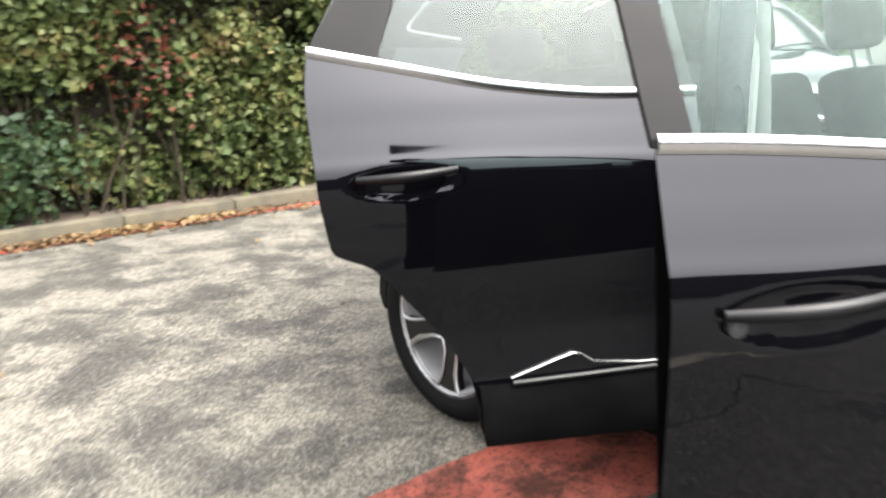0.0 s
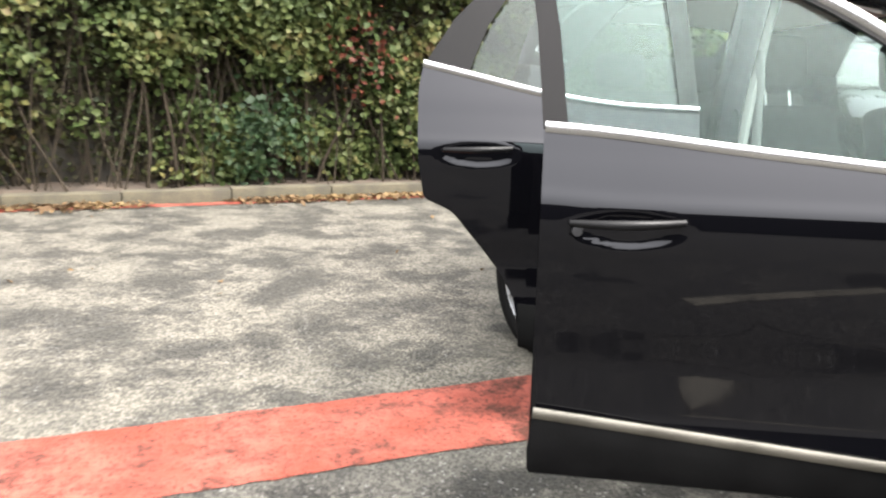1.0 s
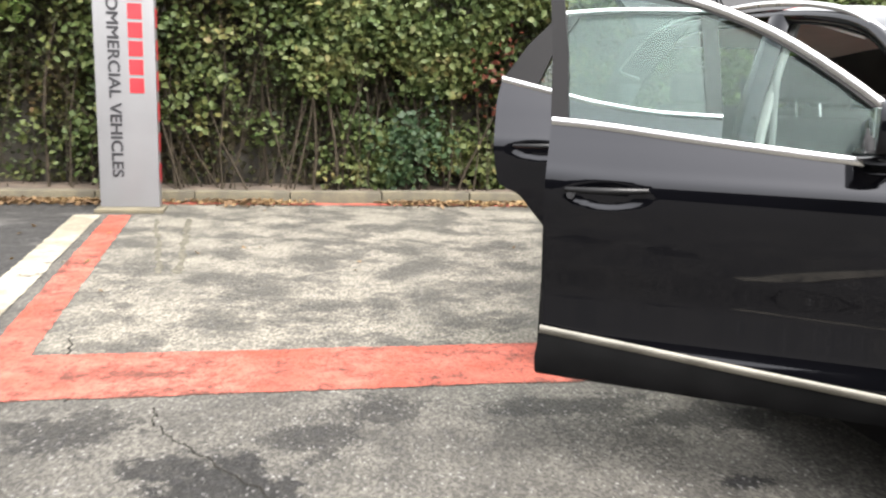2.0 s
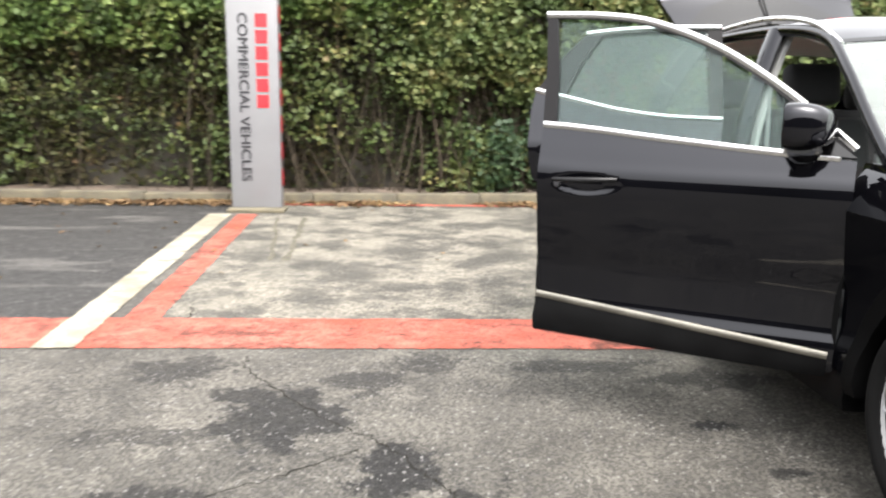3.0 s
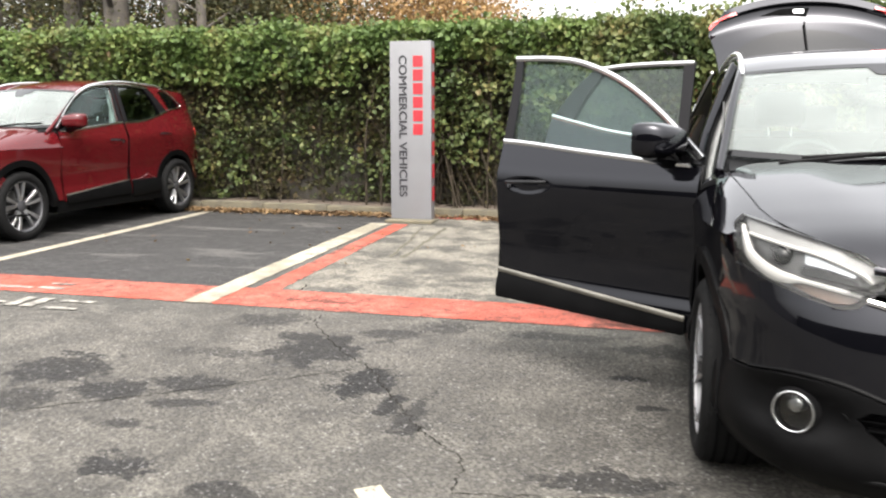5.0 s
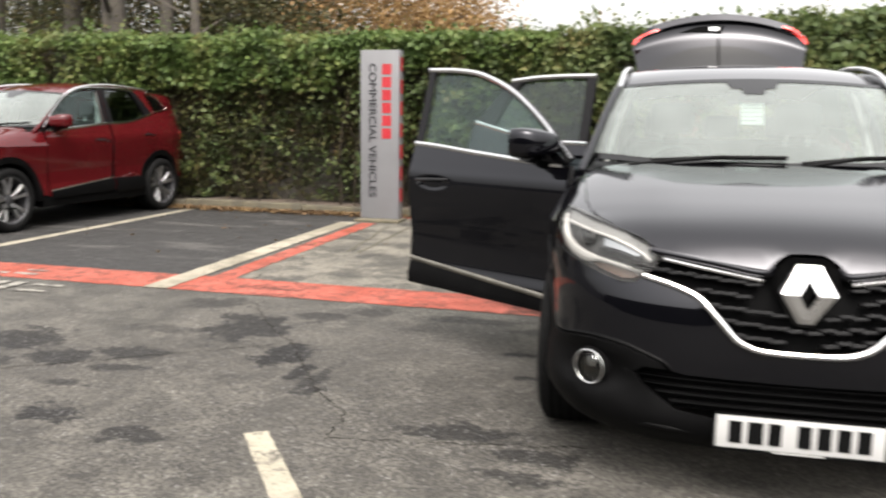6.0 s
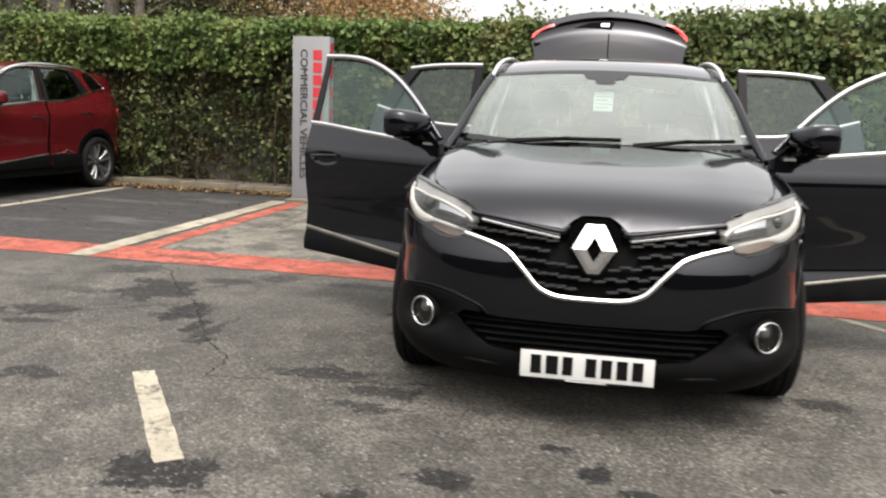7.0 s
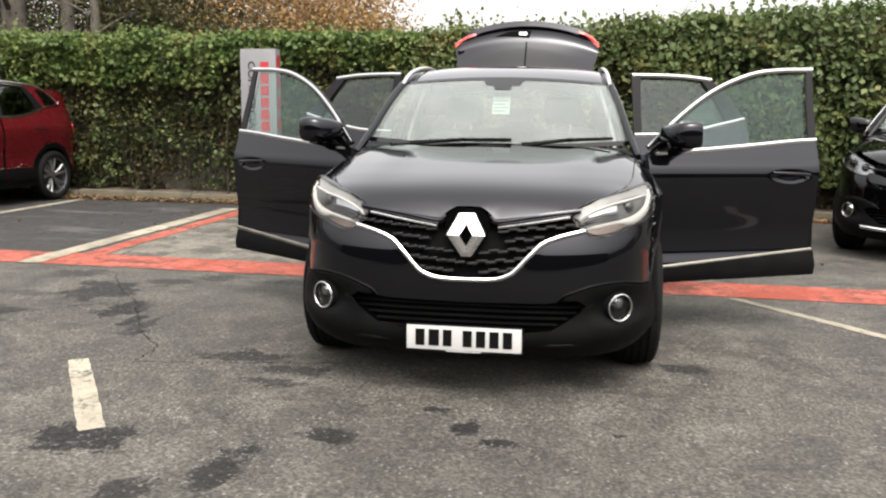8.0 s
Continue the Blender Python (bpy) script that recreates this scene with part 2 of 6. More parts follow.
def lathe(profile, seg=40, axis="x"):
    """A ring turned about an axis from a closed profile of (along, radius)."""
    bm = bmesh.new()
    rings = []
    for i in range(seg):
        a = 2 * math.pi * i / seg
        c, s = math.cos(a), math.sin(a)
        rings.append([bm.verts.new({"x": (u, r * c, r * s), "y": (r * c, u, r * s), "z": (r * c, r * s, u)}[axis]) for u, r in profile])
    for i in range(seg):
        a, b = rings[i], rings[(i + 1) % seg]
        for j in range(len(profile)):
            k = (j + 1) % len(profile)
            if profile[j][1] < 1e-6 and profile[k][1] < 1e-6:
                continue
            bm.faces.new((a[j], a[k], b[k], b[j]))
    bmesh.ops.remove_doubles(bm, verts=bm.verts[:], dist=1e-5)
    bmesh.ops.recalc_face_normals(bm, faces=bm.faces[:])
    return bm


def box(x0, y0, z0, x1, y1, z1, bev=0.0, seg=2):
    bm = bmesh.new()
    bmesh.ops.create_cube(bm, size=1.0)
    for v in bm.verts:
        v.co = ((x0 + x1) / 2 + v.co.x * (x1 - x0), (y0 + y1) / 2 + v.co.y * (y1 - y0), (z0 + z1) / 2 + v.co.z * (z1 - z0))
    if bev:
        bmesh.ops.bevel(bm, geom=bm.edges[:], offset=bev, segments=seg, affect="EDGES", profile=0.6)
    return bm


def prism(outline, f0, f1):
    """A solid between two mapped copies of one outline."""
    bm = bmesh.new()
    a, b = [bm.verts.new(f0(*p[:2])) for p in outline], [bm.verts.new(f1(*p[:2])) for p in outline]
    n = len(a)
    bm.faces.new(a), bm.faces.new(b[::-1])
    for i in range(n):
        bm.faces.new((a[i], b[i], b[(i + 1) % n], a[(i + 1) % n]))
    bmesh.ops.recalc_face_normals(bm, faces=bm.faces[:])
    return bm


def moved(bm, m):
    bm.transform(m)
    return bm


def merged(*bms):
    out = bmesh.new()
    for b in bms:
        me = bpy.data.meshes.new("tmp")
        b.to_mesh(me)
        b.free()
        out.from_mesh(me)
        bpy.data.meshes.remove(me)
    return out


# ---- the shape of a family SUV: nose at y = 0, tail at y = 4.43, its own left side at +x ----
HALF = lerp_curve([(0.18, 0.80), (0.26, 0.87), (0.36, 0.909), (0.42, 0.905), (0.50, 0.889), (0.60, 0.887), (0.72, 0.900), (0.84, 0.912), (0.915, 0.917), (0.96, 0.912), (1.0, 0.900), (1.08, 0.878), (1.16, 0.855), (1.3, 0.80), (1.6, 0.672)])
NOSE = lerp_curve([(0.18, 0.13), (0.23, 0.05), (0.30, 0.015), (0.40, 0.03), (0.50, 0.025), (0.62, 0.03), (0.67, 0.036), (0.74, 0.058), (0.80, 0.080), (0.84, 0.093), (0.92, 0.14), (0.98, 0.225)])
HOOD = lerp_curve([(0.055, 0.80), (0.075, 0.835), (0.10, 0.868), (0.15, 0.908), (0.22, 0.942), (0.34, 0.976), (0.6, 1.022), (0.9, 1.070), (1.2, 1.114), (1.4, 1.128)])
BELT = lerp_curve([(1.37, 1.070), (1.54, 1.077), (1.98, 1.110), (2.47, 1.150), (2.74, 1.156), (2.99, 1.183), (3.23, 1.232), (3.43, 1.274)])
ROOFZ = lerp_curve([(1.93, 1.526), (2.2, 1.592), (2.7, 1.646), (3.0, 1.643), (3.4, 1.615), (3.95, 1.545)])
CORNER, POWER, TAIL = 1.0, 3.5, 4.42
AXLE_F, AXLE_R, WHEEL_R, ARCH_R = 0.815, 3.475, 0.345, 0.405


def side_x(y, z):
    lift = 0.025 + 0.04 * min(1, max(0, (y - 2.3) / 0.8))
    w = HALF(z - lift * math.exp(-(((z - 1.0) / 0.12) ** 2)))
    if y > 2.6:
        w *= 1 - 0.055 * ((y - 2.6) / 1.8) ** 2
    u = min(1, max(0, (NOSE(min(z, 0.95)) + CORNER - y) / CORNER))
    v = min(1, max(0, (y - (TAIL - 0.85)) / 0.85))
    return w * (1 - u**POWER) ** (1 / POWER) * (1 - v**2.6) ** (1 / 2.6)


def front_y(x, z):
    q = min(1, abs(x) / HALF(z))
    return NOSE(z) + CORNER * (1 - (1 - q**POWER) ** (1 / POWER))


def hood_z(x, y):
    edge = side_x(y + 0.03, 0.9)
    q = min(1.0, abs(x) / max(edge, 0.05))
    wrap = (front_y(min(abs(x), 0.8), 0.86) - NOSE(0.86)) * max(0.0, 1 - y / 0.95)
    y = max(0.04, y - wrap)
    bulge = 0.007 * math.exp(-(((abs(x) - 0.5) / 0.1) ** 2)) * min(1, max(0, (y - 0.2) * 2))
    h = HOOD(y)
    roll = max(0.0, h - 0.035 - 0.905) * q**13 * 0.98
    return h - 0.035 * q**2 * min(1, max(0, (y - 0.05) / 0.3)) - roll + bulge


def on_side(s, out=0.0):
    return lambda y, z: (s * (side_x(y, z) + out), y, z)


def on_front(out=0.0):
    return lambda x, z: (x, front_y(x, z) - out, z)


def on_hood(up=0.0):
    return lambda x, y: (x, y, hood_z(x, y) + up)


def door_top_front():
    return smooth_line([(1.375, 1.112), (1.6, 1.292), (1.85, 1.448), (2.1, 1.545), (2.3, 1.578), (2.545, 1.588)], 4)


def solid_band(s, outer, inner, t0, t1, h):
    """A frame piece between two lines of (y, z), with thickness."""
    bm = bmesh.new()
    rows = []
    for (y0, z0), (y1, z1) in zip(outer, inner):
        rows.append([bm.verts.new(Vector((s * (side_x(y, z) + o), y, z)) - h) for (y, z), o in (((y0, z0), t0), ((y1, z1), t0), ((y1, z1), t1), ((y0, z0), t1))])
    for a, b in zip(rows, rows[1:]):
        for j in range(4):
            bm.faces.new((a[j], a[(j + 1) % 4], b[(j + 1) % 4], b[j]))
    bm.faces.new(rows[0]), bm.faces.new(rows[-1][::-1])
    bmesh.ops.recalc_face_normals(bm, faces=bm.faces[:])
    return bm


def handle_parts(s, y0, y1, z, door, h, mat):
    """A slim grip bar across the scoop."""
    line = [Vector((s * (side_x(y, z) + 0.008 + 0.03 * math.sin(math.pi * u)), y, z + 0.004 - 0.012 * u)) - h for u, y in ((k / 10, y0 + (y1 - y0) * k / 10) for k in range(11))]
    part("door_handle", tube(line, 0.009, 0.011, 10, taper=lambda u: 0.7 + 0.3 * math.sin(math.pi * u)), mat, door, "glossy black pull handle")


def build_door(car, s, row, angle, mat, pane_mat, chrome=True, cladding=True, mirror_mat=None):
    """row 0: front door with mirror, row 1: rear door; hinged at its front edge and swung out by angle."""
    hy = 1.37 if row == 0 else 2.505
    h = Vector((s * 0.885, hy, 0))
    if row == 0:
        outline = rounded([(1.38, 0.335, 0.02), (2.478, 0.346, 0.012), (2.482, BELT(2.48), 0.004)] + [(y, BELT(y), 0) for y in (2.4, 2.2, 2.0, 1.8, 1.6, 1.45)] + [(1.37, BELT(1.37), 0.004)])
        belt = [(y, BELT(y) + 0.006) for y in np.linspace(1.42, 2.480, 12)]
        sill_line = [(y, 0.402 + 0.092 * (y - 1.4) / 1.1) for y in np.linspace(1.40, 2.472, 14)]
    else:
        arch = [(3.085, 0.44, 0), (3.099, 0.50, 0), (3.147, 0.585, 0), (3.215, 0.672, 0), (3.274, 0.742, 0)]
        outline = rounded([(2.512, 0.335, 0.03), (3.074, 0.34, 0.01)] + arch + [(3.319, 0.797, 0.04), (3.415, 0.838, 0.02), (3.438, 0.966, 0.03), (3.447, 1.195, 0.08), (3.433, BELT(3.433), 0.01)] + [(y, BELT(y), 0) for y in (3.319, 3.183, 2.955, 2.773, 2.591)] + [(2.512, BELT(2.512), 0.004)])
        belt = [(y, BELT(y) + 0.006) for y in np.linspace(2.515, 3.433, 12)]
        sill_line = [(y, 0.482) for y in np.linspace(2.52, 3.001, 12)]
    gy, gz = hy + (0.92 if row == 0 else 0.735), (0.960 if row == 0 else 1.012) - 0.012

    def skin(y, z):
        """The pressed panel, with the scoop behind the grip."""
        q = ((y - gy) / 0.125) ** 2 + ((z - gz + 0.008) / 0.038) ** 2
        return (s * (side_x(y, z) - (0.0065 * min(1, 3.4 * (1 - q)) if q < 1 else 0)), y, z)

    door = part("front_door" if row == 0 else "rear_door", moved(sheet(outline, skin, (0.025, 0.009), 0.0), Matrix.Translation(-h)), mat, car, "", 60)
    door.location = h
    door.rotation_euler = (0, 0, radians(-s * angle))
    # inner shell and trim
    part("door_card", moved(sheet([(hy + 0.02 + (y - hy) * 0.90, z, 0) for y, z, *_ in outline], on_side(s, -0.075), (0.1, 0.08), 0.012), Matrix.Translation(-h)), M_DASH, door, "black moulded inner trim panel")
    part("door_rim", moved(edge_wall(outline, s, -0.001, -0.03), Matrix.Translation(-h)), M_BLACKINK, door)
    if chrome:
        part("belt_trim", tube([Vector((s * (side_x(y, z) + 0.004), y, z)) - h for y, z in belt], 0.006, 0.0125, 8, square=True), M_CHROME, door, "bright chrome belt strip")
    if cladding:
        low = [(y, z - 0.004, 0) for y, z in sill_line] + ([(2.482, 0.40, 0.006), (2.478, 0.345, 0.012), (1.40, 0.322, 0.02)] if row == 0 else [(3.083, 0.482, 0), (3.074, 0.328, 0.01), (2.52, 0.306, 0.01)])
        part("lower_cladding", moved(sheet(rounded(low, 0.0), on_side(s, 0.012), (0.08, 0.03), 0.02), Matrix.Translation(-h)), M_PLASTIC, door, "matt black plastic lower cladding")
        if row == 1:
            part("outline_trim", tube([Vector((s * (side_x(y, z) + 0.006), y, z)) - h for y, z in ((3.001, 0.492), (2.842, 0.538), (2.819, 0.533), (2.787, 0.510), (2.664, 0.494), (2.528, 0.490))], 0.0016, 0.0017, 6), M_SATIN, door, "fine bright outline")
        part("sill_trim", tube([Vector((s * (side_x(y, z) + 0.016), y, z)) - h for y, z in sill_line], 0.006, 0.0135 if row == 0 else 0.007, 8, square=True), M_STRIP if row == 0 else M_GRILLE, door, "dull satin lower strip")
    # window frame
    if row == 0:
        top = [tuple(p) for p in door_top_front()]
        inner = [(y + 0.006 + 0.012 * (1 - i / (len(top) - 1)), z - 0.02) for i, (y, z) in enumerate(top)]
        post_o = [(2.484, BELT(2.48)), (2.508, 1.37), (2.545, 1.585)]
        post_i = [(2.428, BELT(2.428)), (2.456, 1.37), (2.50, 1.575)]
    else:
        top = [tuple(p) for p in smooth_line([(2.565, 1.588), (2.77, 1.590), (3.0, 1.585), (3.21, 1.566)], 4)]
        inner = [(y, z - 0.022) for y, z in top]
        post_o = [(2.512, BELT(2.512)), (2.535, 1.37), (2.562, 1.585)]
        post_i = [(2.575, BELT(2.575)), (2.60, 1.37), (2.628, 1.575)]
    part("window_frame", solid_band(s, top, inner, -0.002, -0.035, h), M_PILLAR, door)
    part("door_pillar", solid_band(s, post_o, post_i, 0.0, -0.012, h), M_PILLAR, door, "satin black pillar cover")
    if chrome:
        part("window_trim", tube([Vector((s * (side_x(y, z) + 0.005), y, z - 0.004)) - h for y, z in top], 0.006, 0.0125, 8, square=True), M_CHROME, door, "bright chrome window surround")
    low = [(y, BELT(y) - 0.01, 0) for y, z in ((a, 0) for a in np.linspace(post_i[0][0], 1.40 if row == 0 else 3.32, 10))]
    if row == 0:
        pane = low + [(y, z, 0) for y, z in inner[1:]] + [(2.49, 1.57, 0)]
    else:
        rear_o = [(3.21, 1.566), (3.335, 1.43), (3.433, BELT(3.433))]
        rear_i = [(3.13, 1.55), (3.22, 1.41), (3.283, BELT(3.283))]
        part("rear_quarter_frame", solid_band(s, rear_o, rear_i, 0.0, -0.05, h), M_PILLAR, door, "satin black pillar cover")
        pane = low[:-1] + [(3.283, BELT(3.283), 0), (3.21, 1.41, 0), (3.13, 1.548, 0)] + [(y, z, 0) for y, z in reversed(inner[:-2])] + [(2.635, 1.56, 0)]
    part("window_pane", moved(sheet(pane, on_side(s, -0.02), (0.15, 0.12), 0.0), Matrix.Translation(-h)), pane_mat, door)
    handle_parts(s, hy + (0.795 if row == 0 else 0.622), hy + (1.045 if row == 0 else 0.848), 0.960 if row == 0 else 1.012, door, h, M_GRILLE)
    if row == 0 and chrome:
        ly = hy + 1.028
        part("door_lock", moved(lathe([(0.0, 0.0), (0.0, 0.013), (0.010, 0.012), (0.013, 0.0)], 16), pose(s * side_x(ly, 0.945) - h.x, ly - hy, 0.935, 0, 0, 0 if s > 0 else 180)), M_DARKALLOY, door, "round door lock cap")
    if mirror_mat:
        c = Vector((s * 0.972, 1.542, 1.182)) - h
        bm = bmesh.new()
        bmesh.ops.create_uvsphere(bm, u_segments=24, v_segments=16, radius=1)
        for v in bm.verts:
            x, y, z = v.co
            x, z = math.copysign(abs(x) ** 0.42, x), math.copysign(abs(z) ** 0.42, z)
            if s * x < 0:
                z *= 0.86
            y = y * 0.9 if y < 0 else min(y, 0.32)
            v.co = c + Vector((x * 0.132, y * 0.105 + 0.02 * s * x, z * 0.077 + 0.006 * s * x))
        part("mirror_housing", bm, mirror_mat, door, "rounded gloss mirror shell")
        part("mirror_base", tube([c + Vector((-s * 0.125, -0.01, -0.095)), c + Vector((-s * 0.09, -0.005, -0.082)), c + Vector((-s * 0.01, 0.0, -0.045))], 0.06, 0.045, 12, up=(0, 0, 1)), M_GLOSSBLACK, door)
        part("mirror_foot", tube([c + Vector((-s * 0.12, 0.0, -0.083)), c + Vector((-s * 0.07, 0.0, -0.079)), c + Vector((0.0, 0.0, -0.073)), c + Vector((s * 0.06, 0.0, -0.066))], 0.065, 0.03, 12, taper=lambda u: 1.15 - 0.5 * u), M_GLOSSBLACK, door, "gloss black mirror foot")
        gb = box(-0.098, 0.034, -0.058, 0.098, 0.042, 0.058, 0.004)
        part("mirror_glass", moved(gb, Matrix.Translation(c)), M_MIRROR, door)
        tri = [(1.37, 1.075, 0), (1.60, 1.085, 0), (1.575, 1.225, 0.02), (1.44, 1.125, 0.02)]
        part("mirror_sail", moved(sheet(rounded(tri, 0.01), on_side(s, -0.006), (0.1, 0.1), 0.02), Matrix.Translation(-h)), M_GLOSSBLACK, door)
    return door


def edge_wall(outline, s, o0, o1):
    """The folded rim of a panel, from the skin inwards."""
    bm = bmesh.new()
    a = [bm.verts.new((s * (side_x(y, z) + o0), y, z)) for y, z, *_ in outline]
    cy, cz = sum(p[0] for p in outline) / len(outline), sum(p[1] for p in outline) / len(outline)
    b = [bm.verts.new((s * (side_x(y, z) + o1), cy + (y - cy) * 0.93, cz + (z - cz) * 0.95)) for y, z, *_ in outline]
    for i in range(len(a)):
        j = (i + 1) % len(a)
        if (a[i].co - a[j].co).length > 1e-5:
            bm.faces.new((a[i], b[i], b[j], a[j]))
    return bm


def build_wheel(car, s, y, style):
    """Tyre, barrel, brake disc and a rim of forked spokes; outer face towards s."""
    big = Matrix.Diagonal((1, 1.065, 1.065, 1))
    bm = lathe([(-0.10, 0.20), (-0.10, 0.238), (-0.085, 0.245), (-0.06, 0.232), (0.06, 0.232), (0.09, 0.246), (0.10, 0.243), (0.10, 0.236), (0.086, 0.222), (-0.07, 0.215)], 44)
    wheel = part("wheel", moved(bm, big), M_DARKALLOY if style else M_BARREL, car, "two-tone alloy wheel with machined spoke edges")
    wheel.matrix_local = pose(s * ((0.918 if y < 2 else 0.928) - 0.117), y, WHEEL_R, 0, 0, 0 if s > 0 else 180)
    prof = [(-0.095, 0.256), (-0.112, 0.272), (-0.115, 0.30), (-0.105, 0.328), (-0.085, 0.343), (-0.03, 0.346), (0.03, 0.346), (0.085, 0.343), (0.105, 0.328), (0.117, 0.30), (0.113, 0.272), (0.098, 0.256)]
    tyre = lathe(prof, 60)
    part("rim_edge", moved(lathe([(0.088, 0.226), (0.1, 0.236), (0.1015, 0.2405), (0.094, 0.241), (0.08, 0.232)], 48), big), M_SPOKE, wheel)
    part("tyre", tyre, M_RUBBER, wheel, "black rubber tyre")
    grooves = [lathe([(u, 0.3435), (u + 0.011, 0.3435), (u + 0.011, 0.3475), (u, 0.3475)], 48) for u in (-0.062, -0.022, 0.014, 0.052)]
    part("tread_groove", merged(*grooves), M_BLACKINK, wheel)
    lugs = []
    for k in range(56):
        a = 2 * math.pi * k / 56
        for u0, u1 in ((-0.093, -0.068), (0.068, 0.093)):
            m = Matrix.Rotation(a, 4, "X") @ Matrix.Translation((0, 0, 0.3355))
            lugs.append(moved(box(u0, -0.012, -0.006, u1, 0.012, 0.006), m))
    part("tread", merged(*lugs), M_RUBBER, wheel)["kind"] = "stuff"
    part("brake_disc", lathe([(-0.03, 0.0), (-0.03, 0.155), (-0.012, 0.155), (-0.012, 0.0)], 32), M_DISC, wheel)
    part("wheel_back", lathe([(-0.06, 0.0), (-0.06, 0.222), (-0.055, 0.222), (-0.055, 0.0)], 32), M_BLACKINK, wheel)
    part("hub_cap", lathe([(0.02, 0.0), (0.02, 0.06), (0.062, 0.055), (0.07, 0.035), (0.072, 0.0)], 28), M_DARKALLOY, wheel)

    def spoke(pts_in, pts_out, w0, w1, z0, z1):
        bm = bmesh.new()
        a, b = Vector((0, *pts_in)), Vector((0, *pts_out))
        d = (b - a).normalized()
        n = Vector((0, -d.z, d.y))
        ring = []
        for p, w, zz in ((a, w0, z0), (a.lerp(b, 0.55), (w0 + w1) / 2, z0 * 0.3 + z1 * 0.7 + 0.006), (b, w1, z1)):
            ring.append([bm.verts.new(p + n * q * w + Vector((zz + o, 0, 0))) for q, o in ((-1, -0.035), (-1, -0.006), (-0.8, 0), (0.8, 0), (1, -0.006), (1, -0.035))])
        for r0, r1 in zip(ring, ring[1:]):
            for j in range(6):
                bm.faces.new((r0[j], r0[(j + 1) % 6], r1[(j + 1) % 6], r1[j]))
        bm.faces.new(ring[0]), bm.faces.new(ring[-1][::-1])
        bmesh.ops.recalc_face_normals(bm, faces=bm.faces[:])
        return bm

    if style == 0:
        # five dark spokes round five open pockets, each pocket with a bright machined rim
        def face(r):
            return 0.060 + 0.032 * min(1.0, r / 0.23)

        def on_face(d):
            return lambda r, a: (face(r) + d, r * math.cos(a), r * math.sin(a))

        for k in range(5):
            c = radians(-90) + 2 * math.pi * k / 5
            half = [(0.244, 0.20), (0.226, 0.235), (0.20, 0.195), (0.17, 0.19), (0.105, 0.27), (0.072, 0.628)]
            wedge = [(0.0, c)] + [(r, c - d) for r, d in reversed(half)] + [(0.247, c)] + [(r, c + d) for r, d in half]
            part("spoke", moved(prism(wedge, on_face(-0.032), on_face(0.0)), big), M_SPOKE, wheel, "gloss black spoke")
            m = c + math.pi / 5
            pocket = [(0.071, m), (0.104, m + 0.352), (0.17, m + 0.432), (0.20, m + 0.427), (0.226, m + 0.387), (0.232, m + 0.2), (0.234, m), (0.232, m - 0.2), (0.226, m - 0.387), (0.20, m - 0.427), (0.17, m - 0.432), (0.104, m - 0.352)]
            part("pocket_rim", moved(tube([on_face(0.0015)(r, a) for r, a in pocket], 0.0058, 0.0058, 6, up=(1, 0, 0), closed=True), big), M_ALLOY, wheel, "bright machined pocket edge")
            # bright facet down one flank of the spoke
            flank = [(0.222, c + 0.15), (0.17, c + 0.10), (0.10, c + 0.22), (0.105, c + 0.30), (0.17, c + 0.195), (0.222, c + 0.245)]
            part("spoke_facet", moved(prism(flank, on_face(-0.002), on_face(0.003)), big), M_ALLOY, wheel, "machined spoke flank")
            part("wheel_bolt", moved(lathe([(0.05, 0.0), (0.05, 0.012), (0.071, 0.011), (0.073, 0.0)], 10), big @ Matrix.Translation((0, 0.054 * math.cos(m), 0.054 * math.sin(m)))), M_BLACKINK, wheel)
        part("cap_ring", moved(lathe([(0.070, 0.022), (0.076, 0.024), (0.076, 0.029), (0.070, 0.031)], 24), big), M_CHROME, wheel, "chrome centre cap ring")
    else:
        for k in range(5):
            a = 2 * math.pi * k / 5 + 0.3
            bms = [spoke((r0 * math.cos(a + d0), r0 * math.sin(a + d0)), (r1 * math.cos(a + d1), r1 * math.sin(a + d1)), w0, w1, 0.055, 0.09) for r0, d0, r1, d1, w0, w1 in ((0.04, 0.1, 0.237, 0.34, 0.012, 0.024), (0.04, -0.1, 0.237, -0.10, 0.010, 0.018))]
            part("spoke", moved(merged(*bms), big), M_ALLOY, wheel)
    return wheel


def build_seat(car, x, y, mat):
    seat = part("front_seat", moved(box(-0.26, 0, 0, 0.26, 0.5, 0.17, 0.06, 3), pose(x, y, 0.47, 6)), mat, car, "charcoal cloth bucket seat")
    part("seat_back", moved(box(-0.25, -0.07, 0, 0.25, 0.07, 0.64, 0.06, 3), pose(x, y + 0.52, 0.55, -17)), mat, seat)
    part("headrest", moved(box(-0.135, -0.055, 0, 0.135, 0.055, 0.2, 0.05, 3), pose(x, y + 0.735, 1.225, -10)), mat, seat)
    for dx in (-0.06, 0.06):
        part("headrest_post", tube([(x + dx, y + 0.70, 1.14), (x + dx, y + 0.735, 1.26)], 0.007, seg=8), M_CHROME, seat)
    return seat


